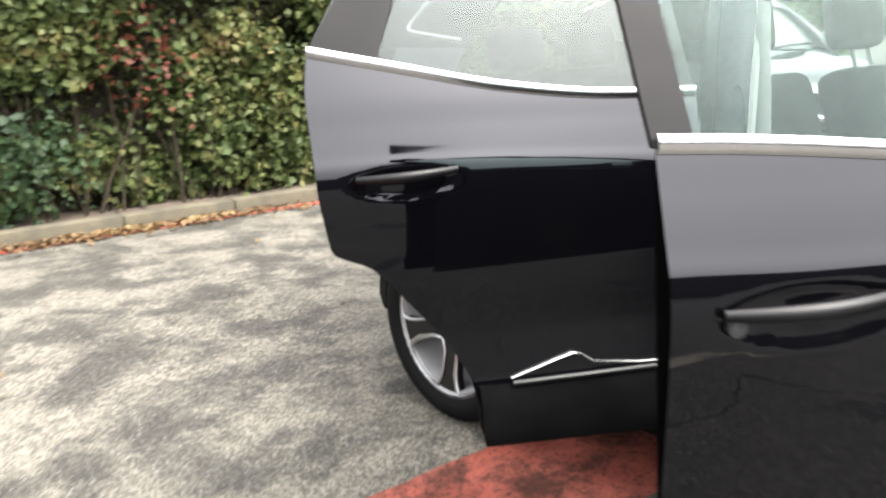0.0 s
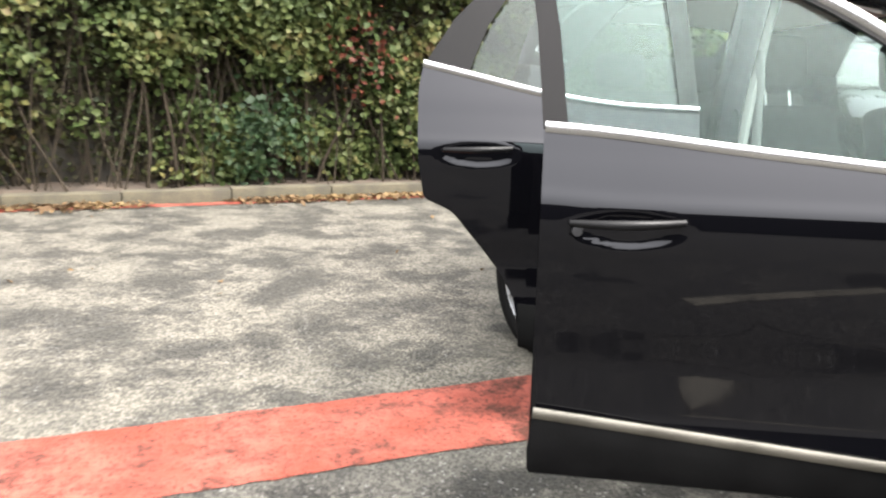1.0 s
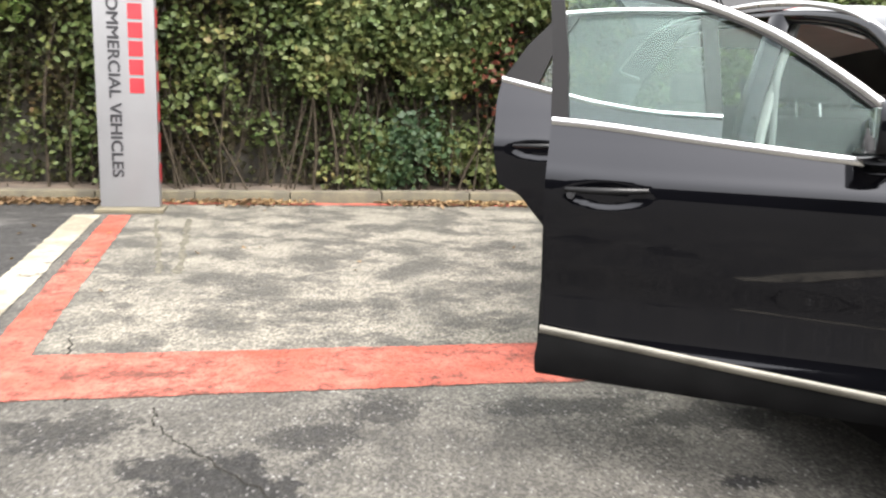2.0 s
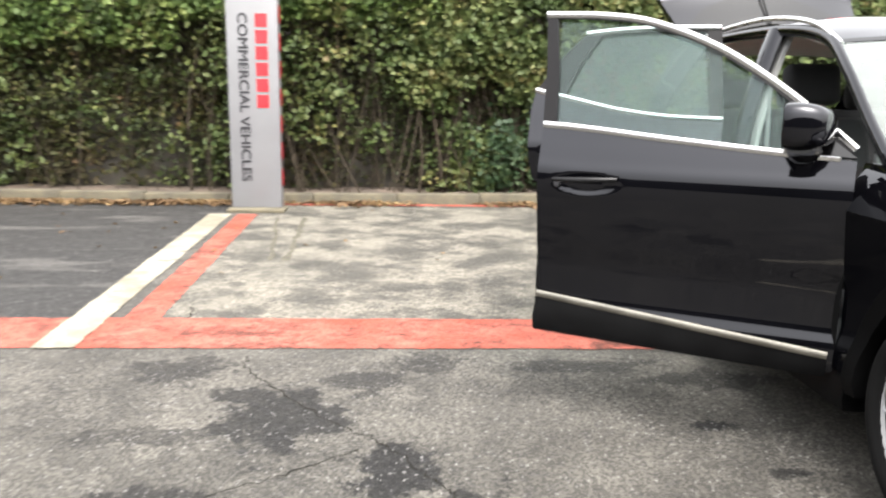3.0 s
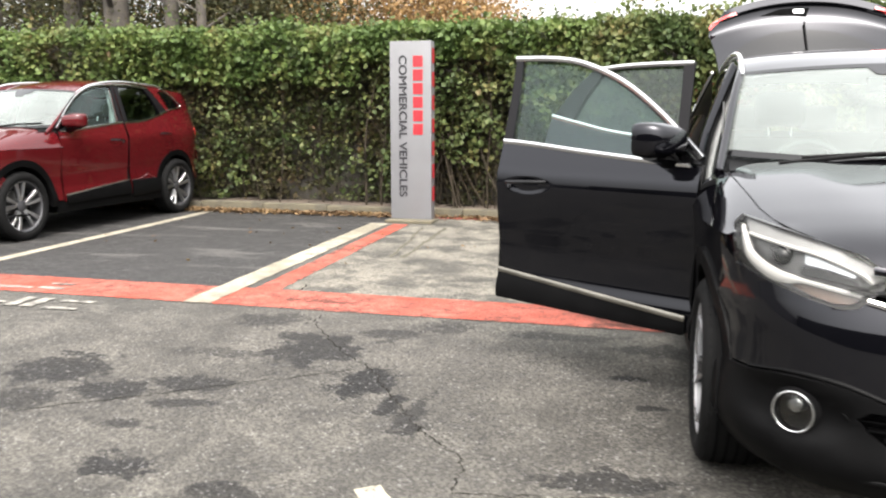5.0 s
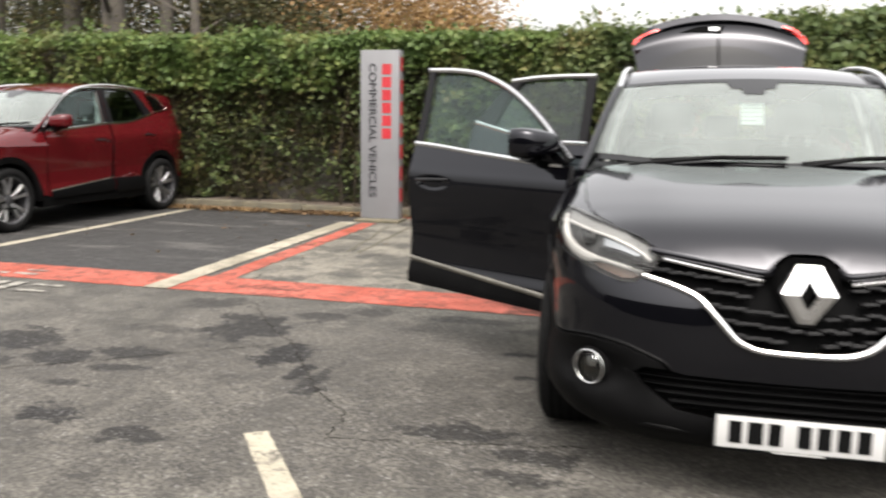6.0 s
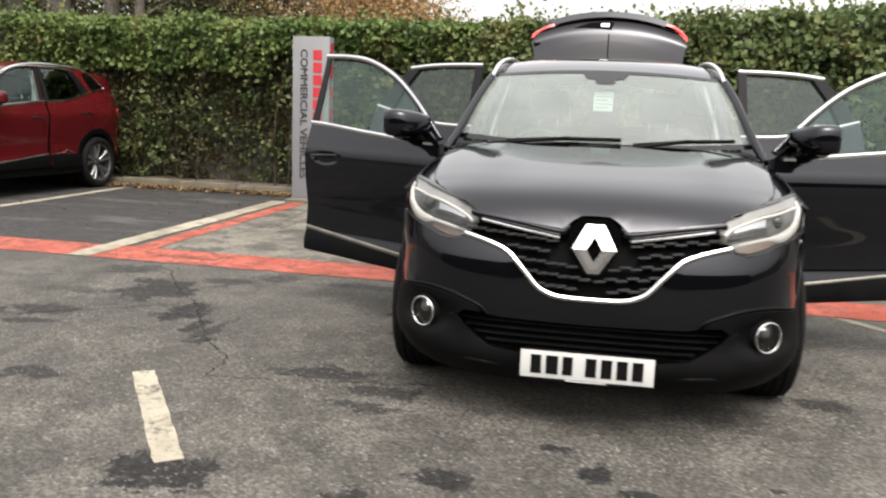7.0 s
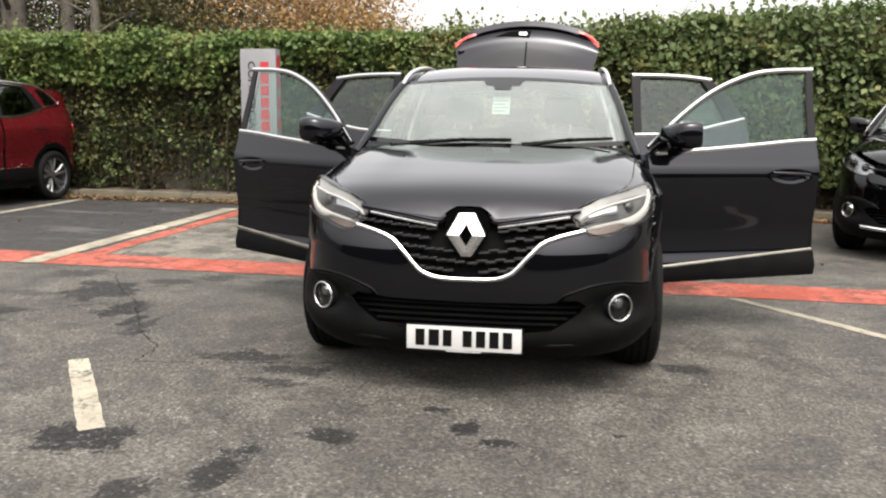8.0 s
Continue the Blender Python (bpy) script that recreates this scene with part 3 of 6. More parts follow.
def build_car(m, label, mat, name="car", angles=(0, 0, 0, 0), tail_open=False, style=0, front="v", plate=True, scale=(1, 1, 1), rail_mat=None, roof_mat=None, group=""):
    car = thing(name, m @ Matrix.Diagonal((*scale, 1)), label, "car", group)
    rail_mat = rail_mat or M_SATIN
    for s, a0, a1 in ((-1, angles[0], angles[1]), (1, angles[2], angles[3])):
        build_door(car, s, 0, a0, mat, M_GLASS, mirror_mat=mat)
        build_door(car, s, 1, a1, mat, M_REARGLASS if style == 0 else M_TINT)
        # front wing, side and top
        arch = [(y, z, 0) for y, z, _ in arc(AXLE_F, WHEEL_R, ARCH_R, 8, 172, 20)]
        wing = [(1.36, 0.36, 0.01), (1.23, 0.36, 0.0)] + arch + [(0.41, 0.43, 0), (0.41, 0.62, 0), (0.41, 0.73, 0), (0.39, 0.80, 0), (0.378, 0.818, 0), (0.415, 0.842, 0), (0.438, 0.882, 0), (0.47, 0.905, 0), (0.62, 0.906, 0), (0.75, 0.905, 0), (1.0, 0.905, 0), (1.36, 0.905, 0)]
        part("front_wing", sheet(rounded(wing, 0.0), on_side(s), (0.06, 0.045), 0.006), mat, car, "", 60)
        top = [(s * 0.752, 0.60, 0), (s * 0.778, 0.9, 0), (s * 0.80, 1.2, 0), (s * 0.81, 1.40, 0)] + [(s * (side_x(y + 0.03, 0.9)), y, 0) for y in (1.40, 1.2, 1.0, 0.8, 0.6, 0.52, 0.475)] + [(s * 0.80, 0.445, 0), (s * 0.745, 0.395, 0), (s * 0.705, 0.40, 0), (s * 0.727, 0.48, 0)]
        part("wing_top", sheet(top, on_hood(-0.001), (0.02, 0.08), 0.004), mat, car, "", 60)
        for ax in (AXLE_F, AXLE_R):
            bm = bmesh.new()
            prev = None
            for k in range(25):
                a = radians(-5 + 190 * k / 24)
                y, z = ax + (ARCH_R - 0.004) * math.cos(a), WHEEL_R + (ARCH_R - 0.004) * math.sin(a)
                cur = [bm.verts.new((s * xx, y, z)) for xx in (side_x(ax, 0.6) - 0.006, 0.58)]
                if prev:
                    bm.faces.new((prev[0], prev[1], cur[1], cur[0]))
                prev = cur
            bmesh.ops.create_cube(bm, size=1.0, matrix=pose(s * 0.57, ax, WHEEL_R + 0.16) @ Matrix.Diagonal((0.02, 0.80, 0.52, 1)))
            part("arch_liner", bm, M_BLACKINK, car)
            lip_o = [(y, z) for y, z, _ in arc(ax, WHEEL_R, ARCH_R + 0.055, -6, 186, 26)]
            lip_i = [(y, z) for y, z, _ in arc(ax, WHEEL_R, ARCH_R - 0.012, -6, 186, 26)]
            part("arch_cladding", solid_band(s, lip_o, lip_i, 0.012, -0.03, Vector((0, 0, 0))), M_PLASTIC, car, "matt black wheel arch moulding")
            build_wheel(car, s, ax, style)
        # sill, pillars, cant rail
        part("sill", tube([(s * 0.83, y, 0.30) for y in np.linspace(1.28, 3.1, 12)], 0.075, 0.075, 12, square=True), M_PLASTIC, car)
        cant = [(s * 0.822, 1.27, 1.05), (s * 0.778, 1.5, 1.19), (s * 0.718, 1.8, 1.385), (s * 0.668, 2.05, 1.505), (s * 0.645, 2.4, 1.556), (s * 0.625, 2.9, 1.568), (s * 0.622, 3.4, 1.553), (s * 0.61, 3.75, 1.52), (s * 0.60, 3.95, 1.49)]
        part("cant_rail", tube(smooth_line(cant, 5), 0.019, 0.028, 12), mat, car, "gloss pillar and roof rail", 60)
        part("b_pillar", tube(smooth_line([(s * 0.80, 2.5, 0.36), (s * 0.81, 2.5, 0.8), (s * 0.79, 2.51, 1.12), (s * 0.70, 2.55, 1.4), (s * 0.635, 2.58, 1.56)], 4), 0.035, 0.07, 10, up=(0, 1, 0)), mat, car)
        part("pillar_trim", tube(smooth_line([(s * 0.755, 2.5, 0.40), (s * 0.765, 2.5, 0.8), (s * 0.735, 2.51, 1.12), (s * 0.65, 2.55, 1.4), (s * 0.595, 2.57, 1.53)], 4), 0.02, 0.06, 8, up=(0, 1, 0)), M_BEIGE, car, "pale grey inner pillar trim")
        part("seat_belt", tube([(s * 0.70, 2.47, 1.36), (s * 0.70, 2.44, 0.9), (s * 0.72, 2.42, 0.5)], 0.004, 0.022, 6, up=(0, 1, 0)), M_BEIGE, car, "hanging seat belt webbing")
        part("scuttle_pillar", sheet([(1.25, 0.36, 0), (1.42, 0.36, 0), (1.42, 1.06, 0), (1.25, 1.06, 0)], lambda y, z: (s * (side_x(y, z) - 0.07), y, z), (0.1, 0.1), 0.01), mat, car)
        # rear quarter
        arch = [(y, z, 0) for y, z, _ in arc(AXLE_R, WHEEL_R, ARCH_R, 106, 10, 16)]
        quarter = [(3.445, BELT(3.433), 0), (3.458, 1.195, 0), (3.449, 0.966, 0), (3.428, 0.832, 0), (3.35, 0.80, 0)] + arch + [(3.9, 0.42, 0), (4.40, 0.42, 0), (4.38, 0.8, 0), (4.30, 1.08, 0), (4.20, 1.29, 0)]
        part("rear_wing", sheet(quarter, on_side(s), (0.06, 0.05), 0.006), mat, car, "", 60)
        dpill = [(3.447, BELT(3.433), 0), (4.20, 1.29, 0), (4.10, 1.43, 0), (3.98, 1.52, 0), (3.21, 1.56, 0), (3.33, 1.43, 0)]
        part("d_pillar", sheet(dpill, on_side(s, -0.004), (0.06, 0.05), 0.01), mat if style else M_PILLAR, car)
        # fixed quarter window with its bright surround
        glazing = [(3.49, 1.315, 0), (3.76, 1.35, 0.02), (3.66, 1.45, 0), (3.55, 1.52, 0), (3.40, 1.54, 0.02), (3.45, 1.42, 0)]
        part("quarter_window", sheet(rounded(glazing, 0.01), on_side(s, 0.003), (0.08, 0.08), 0.0), M_GLOSSBLACK, car, "dark fixed quarter window")
        hook = [(3.47, 1.300), (3.62, 1.318), (3.775, 1.338), (3.80, 1.352), (3.775, 1.385), (3.68, 1.462), (3.57, 1.535), (3.46, 1.562)]
        part("quarter_trim", tube([(s * (side_x(p.x, p.y) + 0.006), p.x, p.y) for p in smooth_line([Vector(q) for q in hook], 4)], 0.006, 0.010, 8), M_CHROME, car, "bright chrome quarter window surround")
        # roof rail
        rail = [(s * 0.676, 1.93, 1.478), (s * 0.668, 2.06, 1.535), (s * 0.658, 2.2, 1.575), (s * 0.645, 2.45, 1.610), (s * 0.635, 2.8, 1.626), (s * 0.625, 3.3, 1.606), (s * 0.62, 3.52, 1.583), (s * 0.615, 3.62, 1.55)]
        part("roof_rail", tube(smooth_line(rail, 5), 0.011, 0.012, 12), rail_mat, car, "raised satin silver roof rail")
        part("rear_lamp", sheet(rounded([(4.16, 0.93), (4.34, 0.93), (4.30, 1.09), (4.12, 1.06)], 0.02), on_side(s, 0.006), (0.05, 0.05), 0.02), M_REDLENS, car, "red tail lamp cluster")
    # bonnet
    half = [(0.0, 0.106, 0), (0.055, 0.104, 0), (0.085, 0.094, 0), (0.125, 0.068, 0), (0.18, 0.072, 0), (0.25, 0.080, 0), (0.33, 0.090, 0), (0.40, 0.104, 0), (0.47, 0.128, 0), (0.55, 0.185, 0), (0.62, 0.26, 0), (0.68, 0.36, 0), (0.725, 0.48, 0), (0.748, 0.60, 0), (0.775, 0.9, 0), (0.795, 1.2, 0), (0.70, 1.255, 0.02), (0.4, 1.20, 0), (0.0, 1.17, 0)]
    right = [(-p[0], p[1], 0) for p in reversed(half) if p[0] > 0]
    part("bonnet", sheet(half + right[:], on_hood(0.0), (0.05, 0.05), 0.008), mat, car, "", 60)
    part("scuttle", sheet([(-0.79, 1.18, 0), (0.79, 1.18, 0), (0.77, 1.47, 0), (-0.77, 1.47, 0)], lambda x, y: (x, y + 0.0 - 0.0, 1.07 + 0.10 * (y - 1.18)), (0.2, 0.1), 0.01), M_PLASTIC, car, "black plastic cowl under the windscreen")
    # windscreen and roof
    def screen(u, v):
        bx, by, bz = 0.785 * u, 1.235 + 0.215 * u * u, 1.095 + 0.02 * u * u
        tx, ty, tz = 0.652 * u, 1.93 + 0.10 * u * u, 1.526 - 0.03 * u * u
        k = 0.03 * math.sin(math.pi * v)
        return (bx + (tx - bx) * v, by + (ty - by) * v - k * 0.6, bz + (tz - bz) * v + k * 0.6)

    part("windscreen", sheet([(-1, 0), (1, 0), (1, 1), (-1, 1)], screen, (0.12, 0.12), 0.0), M_SCREEN, car)
    for uv in ([(-1, 0.0), (1, 0.0), (1, 0.05), (0.96, 0.06), (0.6, 0.045), (-0.6, 0.045), (-0.96, 0.06), (-1, 0.05)], [(-1, 0.955), (-0.2, 0.95), (-0.16, 0.86), (-0.09, 0.85), (-0.07, 0.78), (0.07, 0.78), (0.09, 0.85), (0.16, 0.86), (0.2, 0.95), (1, 0.955), (1, 1.0), (-1, 1.0)]):
        part("screen_band", sheet([(*p, 0) for p in uv], lambda u, v: tuple(Vector(screen(u, v)) + Vector((0, -0.003, 0.003))), (0.12, 0.3), 0.0), M_GLOSSBLACK, car, "black printed glass edge")
    def roof(u, y):
        w = 0.648 - 0.02 * max(0, y - 2.2)
        return (w * u, y + 0.10 * u * u * max(0, 1 - (y - 1.93) / 0.5), ROOFZ(y) - 0.045 * abs(u) ** 2.4)

    part("roof", sheet([(-1, 1.93), (1, 1.93), (1, 3.93), (-1, 3.93)], roof, (0.15, 0.12), 0.012), roof_mat or mat, car, "", 60)
    part("headliner", sheet([(-0.93, 2.05), (0.93, 2.05), (0.93, 3.85), (-0.93, 3.85)], lambda u, y: tuple(Vector(roof(u, y)) - Vector((0, 0, 0.045))), (0.3, 0.3), 0.01), M_LINER, car, "pale fabric headlining")
    # floor, bulkheads
    part("floor_pan", box(-0.74, 0.55, 0.24, 0.74, 3.95, 0.33, 0.02), M_DASH, car)
    part("bulkhead", box(-0.78, 1.12, 0.28, 0.78, 1.2, 1.05, 0.02), M_BLACKINK, car)
    # seats, dashboard, wheel
    for x in (-0.37, 0.37):
        build_seat(car, x, 1.98, M_FABRIC)
    bench = part("rear_bench", box(-0.66, 2.88, 0.45, 0.66, 3.36, 0.63, 0.05, 3), M_FABRIC, car, "charcoal cloth rear bench")
    part("bench_back", moved(box(-0.66, -0.07, 0, 0.66, 0.07, 0.62, 0.05, 3), pose(0, 3.40, 0.58, -16)), M_FABRIC, bench)
    for x in (-0.42, 0.0, 0.42):
        part("headrest", moved(box(-0.12, -0.05, 0, 0.12, 0.05, 0.16, 0.04, 3), pose(x, 3.59, 1.19, -10)), M_FABRIC, bench)
    part("dashboard", sheet([(-0.76, 1.25, 0), (0.76, 1.25, 0), (0.76, 1.72, 0), (-0.76, 1.72, 0)], lambda x, y: (x, y, 1.045 - 0.16 * max(0, (y - 1.5) / 0.22) ** 2 + 0.03 * math.exp(-(((x + 0.37) / 0.2) ** 2))), (0.1, 0.05), 0.25), M_DASH, car, "dark moulded dashboard")
    part("steering_wheel", moved(lathe([(0.016 * math.cos(a), 0.18 + 0.016 * math.sin(a)) for a in np.linspace(0, 2 * math.pi, 11)[:-1]], 36, "y"), pose(-0.37, 1.80, 1.0, -25)), M_DASH, car, "black three-spoke steering wheel")
    part("steering_hub", moved(merged(box(-0.07, -0.02, -0.06, 0.07, 0.03, 0.05, 0.02), box(-0.17, 0.0, -0.015, 0.17, 0.015, 0.02, 0.005), box(-0.02, 0.0, -0.17, 0.02, 0.015, 0.0, 0.005)), pose(-0.37, 1.80, 1.0, -25)), M_DASH, car)
    part("rear_view_mirror", moved(box(-0.12, -0.02, -0.035, 0.12, 0.02, 0.035, 0.012), pose(0.0, 1.94, 1.43, 8)), M_GLOSSBLACK, car)
    if tail_open:
        ticket = part("price_ticket", moved(box(-0.055, -0.001, -0.065, 0.055, 0.001, 0.065), pose(-0.005, 1.775, 1.345, -32)), M_PAPER, car, "white paper ticket hung behind the windscreen")
        for k in range(4):
            part("ticket_mark", moved(box(-0.045, -0.0025, 0.03 - 0.025 * k, 0.045 - 0.02 * (k % 2), -0.0012, 0.036 - 0.025 * k), pose(-0.005, 1.775, 1.345, -32)), M_DISC, ticket)
    for x0, x1, lift in ((-0.50, 0.10, 0.015), (0.16, 0.68, 0.028)):
        a, b = Vector((x0, 1.24 + 0.2 * x0 * x0, 1.118)), Vector((x1, 1.262 + 0.25 * x1 * x1, 1.128 + lift))
        part("wiper", tube([a, a.lerp(b, 0.5) + Vector((0, -0.01, 0.008)), b], 0.008, 0.011, 8), M_PLASTIC, car, "black wiper blade")
        part("wiper_arm", tube([Vector((x1 - 0.55 if x0 > 0 else x0 - 0.1, 1.20, 1.10)) if x0 < 0 else Vector((0.12, 1.19, 1.10)), a.lerp(b, 0.55) + Vector((0, -0.02, 0.012))], 0.009, 0.009, 8), M_PLASTIC, car)
    # tailgate
    if tail_open:
        build_tail_open(car, mat)
    else:
        def tail(x, s):
            y, z = (3.93 + 0.36 * s / 0.55, 1.53 - 0.43 * s / 0.55) if s < 0.55 else (4.29 + 0.11 * (s - 0.55) / 0.5, 1.10 - 0.5 * (s - 0.55) / 0.5)
            return (x, y - 0.10 * (abs(x) / 0.66) ** 3, z)
        part("tailgate", sheet([(-0.64, 0, 0), (0.64, 0, 0), (0.70, 0.55, 0), (0.66, 1.05, 0), (-0.66, 1.05, 0), (-0.70, 0.55, 0)], tail, (0.1, 0.1), 0.01), mat, car)
        part("rear_window", sheet([(-0.55, 0.06, 0), (0.55, 0.06, 0), (0.58, 0.46, 0), (-0.58, 0.46, 0)], lambda x, q: tuple(Vector(tail(x, q)) + Vector((0, 0.012, 0.008))), (0.1, 0.1), 0.0), M_GLOSSBLACK, car)
    part("rear_bumper", sheet([(-0.64, 0.36, 0), (0.64, 0.36, 0), (0.64, 0.66, 0), (-0.64, 0.66, 0)], lambda x, z: (x, 4.40 - 0.46 * (abs(x) / 0.82) ** 3 - 0.05 * abs(z - 0.5), z), (0.08, 0.06), 0.02), mat, car)
    build_front(car, mat, front, plate)
    return car


def build_tail_open(car, mat):
    """The tailgate swung up above the roof, outer face towards the sky."""
    prof_y = lerp_curve([(0, 3.94), (0.2, 4.09), (0.45, 4.26), (0.62, 4.33), (0.74, 4.335), (0.8, 4.30)])
    prof_z = lerp_curve([(0, 1.565), (0.2, 1.72), (0.45, 1.905), (0.62, 2.018), (0.74, 2.085), (0.8, 2.098)])

    def gate(x, q):
        k = (abs(x) / 0.64) ** 2.2
        return (x, prof_y(q) - 0.03 * k, prof_z(q) - 0.135 * k * min(1, q / 0.6))

    out = [(-0.60, 0.02, 0), (0.60, 0.02, 0), (0.615, 0.3, 0), (0.655, 0.62, 0.02), (0.64, 0.72, 0.02), (0.5, 0.77, 0.02), (0, 0.8, 0), (-0.5, 0.77, 0.02), (-0.64, 0.72, 0.02), (-0.655, 0.62, 0.02), (-0.615, 0.3, 0)]
    tg = part("tailgate", sheet(rounded(out, 0.0), gate, (0.06, 0.05), 0.05), mat, car, "raised gloss black tailgate", 60)
    up = lambda d: (lambda x, q: tuple(Vector(gate(x, q)) + Vector((0, -0.7 * d, 0.7 * d))))
    gl = [(-0.54, 0.03, 0), (0.54, 0.03, 0), (0.53, 0.18, 0), (0.42, 0.33, 0.05), (0.22, 0.41, 0.05), (0, 0.43, 0), (-0.22, 0.41, 0.05), (-0.42, 0.33, 0.05), (-0.53, 0.18, 0)]
    part("rear_window", sheet(rounded(gl, 0.0), up(0.006), (0.08, 0.06), 0.0), M_GLOSSBLACK, tg, "dark tinted rear window")
    part("rear_wiper", tube([up(0.02)(0.0, q) for q in (0.05, 0.25, 0.5)], 0.006, 0.006, 8), M_PLASTIC, tg)
    part("handle_recess", sheet(rounded([(-0.30, 0.63, 0), (0.02, 0.575, 0), (0.04, 0.675, 0), (-0.16, 0.675, 0)], 0.015), up(0.006), (0.1, 0.1), 0.012), M_BLACKINK, tg, "dark plate light recess")
    part("latch_plate", sheet(rounded([(-0.07, 0.61, 0), (0.0, 0.605, 0), (0.0, 0.65, 0), (-0.07, 0.65, 0)], 0.008), up(0.014), (0.1, 0.1), 0.008), M_SATIN, tg)
    for s in (-1, 1):
        lamp = [(s * 0.47, 0.775, 0), (s * 0.56, 0.725, 0), (s * 0.648, 0.645, 0), (s * 0.658, 0.665, 0), (s * 0.645, 0.725, 0), (s * 0.53, 0.785, 0)]
        part("rear_lamp", sheet(lamp, up(0.012), (0.06, 0.04), 0.02), M_REDLENS, tg, "red tail lamp segment")


def strip_front(pts, w, out, mat, name, car, label="", k=6):
    """A bright bar along points (x, z) of the nose."""
    line = smooth_line([Vector((x, z)) for x, z in pts], k)
    return part(name, tube([(p.x, front_y(p.x, p.y) - out, p.y) for p in line], 0.010, w, 8, square=True), mat, car, label)


def build_front(car, mat, front, plate):
    n = on_front

    def both(pts):
        return [(x, z, 0) for x, z in pts] + [(-x, z, 0) for x, z in reversed(pts) if x > 0]

    v_low = [(0.0, 0.552), (0.078, 0.553), (0.13, 0.557), (0.168, 0.567), (0.214, 0.592), (0.274, 0.657), (0.335, 0.717), (0.406, 0.747), (0.47, 0.764), (0.518, 0.775)]
    hoodline = [(0.47, 0.862), (0.343, 0.832), (0.207, 0.818), (0.125, 0.82), (0.085, 0.855), (0.055, 0.873), (0.0, 0.876)]
    brow = [(0.86, 0.507), (0.797, 0.518), (0.74, 0.535), (0.69, 0.543), (0.63, 0.543), (0.563, 0.534), (0.50, 0.515), (0.438, 0.492), (0.405, 0.462)]
    # painted bumper: grille edge above, the arched brow over the fog lamps and the intake below
    out = [(x, z - 0.007) for x, z in v_low] + [(0.542, 0.748), (0.587, 0.744), (0.658, 0.761), (0.762, 0.794), (0.836, 0.826), (0.85, 0.80), (0.872, 0.70), (0.878, 0.60)] + brow + [(0.36, 0.455), (0.0, 0.45)]
    part("bumper", sheet(both(out), n(0.0), (0.045, 0.04), 0.008), mat, car, "", 60)
    pod = [(0.0, 0.322), (0.27, 0.322), (0.39, 0.336), (0.45, 0.372), (0.505, 0.412), (0.53, 0.446), (0.50, 0.472), (0.43, 0.470), (0.446, 0.488)] + [(x, z - 0.006) for x, z in reversed(brow[:-2])] + [(0.878, 0.42), (0.872, 0.25), (0.74, 0.205), (0.30, 0.20), (0.0, 0.20)]

    def shelf(x, z):
        """The lower bumper: proud of the paint at its rim, hollowed round the fog lamp."""
        q = ((abs(x) - 0.685) / 0.15) ** 2 + ((z - 0.435) / 0.085) ** 2
        return (x, front_y(x, z) - 0.014 + (0.034 * (1 - q) ** 0.6 if q < 1 else 0), z)

    part("lower_bumper", sheet(both(pod), shelf, (0.028, 0.022), 0.012), M_PLASTIC, car, "matt black lower bumper")
    for s in (-1, 1):
        part("bumper_lip", tube([(s * x, front_y(x, z) - 0.02, z) for x, z in ((0.3, 0.262), (0.4, 0.268), (0.47, 0.271), (0.56, 0.262))], 0.014, 0.012, 10, taper=lambda u: 0.4 + 0.6 * math.sin(math.pi * u)), M_PLASTIC, car)
        part("bumper_crease", tube([(s * p.x, front_y(p.x, p.y) - 0.010, p.y) for p in smooth_line([Vector(q) for q in reversed(brow[1:])], 4)], 0.010, 0.009, 10, taper=lambda u: 0.55 + 0.45 * math.sin(math.pi * min(1, u * 1.1))), M_PLASTIC, car, "arched brow over the fog lamp")
        part("fog_ledge", tube([(s * p.x, front_y(p.x, p.y) - 0.010, p.y) for p in smooth_line([Vector(q) for q in ((0.80, 0.366), (0.75, 0.345), (0.70, 0.336), (0.62, 0.334), (0.553, 0.346))], 4)], 0.014, 0.012, 10, taper=lambda u: 0.3 + 0.7 * math.sin(math.pi * u)), M_PLASTIC, car)
        part("intake_edge", tube([(s * p.x, front_y(p.x, p.y) - 0.012, p.y) for p in smooth_line([Vector(q) for q in ((0.565, 0.452), (0.53, 0.415), (0.495, 0.370), (0.455, 0.330), (0.40, 0.316), (0.31, 0.314))], 4)], 0.012, 0.010, 10, taper=lambda u: 0.35 + 0.65 * math.sin(math.pi * u)), M_PLASTIC, car, "swept edge beside the lower intake")
        # fog lamp
        fx, fz = s * 0.685, 0.432
        fy = front_y(0.685, fz)
        turn = pose(fx, fy - 0.022, fz, 0, 0, s * 32)
        part("fog_surround", moved(lathe([(-0.002, 0.062), (0.03, 0.078), (0.05, 0.078), (0.05, 0.055), (0.0, 0.055)], 32, "y"), turn), M_BLACKINK, car)
        fog = part("fog_lamp", moved(lathe([(0.02, 0.0), (0.028, 0.02), (0.03, 0.054), (0.045, 0.054), (0.045, 0.0)], 28, "y"), turn), M_DARKALLOY, car, "round front fog lamp")
        part("fog_ring", moved(lathe([(-0.012 + 0.0032 * math.cos(a), 0.0605 + 0.0032 * math.sin(a)) for a in np.linspace(0, 2 * math.pi, 9)[:-1]], 32, "y"), turn), M_CHROME, fog, "chrome ring")
        part("fog_glass", moved(lathe([(-0.012, 0.0), (-0.008, 0.03), (0.0, 0.056), (0.004, 0.056), (-0.004, 0.0)], 28, "y"), turn), M_LENS, fog)
        part("fog_bulb", moved(lathe([(-0.004, 0.0), (0.0, 0.02), (0.016, 0.031), (0.03, 0.024), (0.03, 0.0)], 20, "y"), turn @ Matrix.Translation((0, 0, 0.016))), M_REFLECTOR, fog, "bright reflector bowl")
        build_headlamp(car, s, mat, front)
    # grille
    full = v_low + hoodline[:-1]
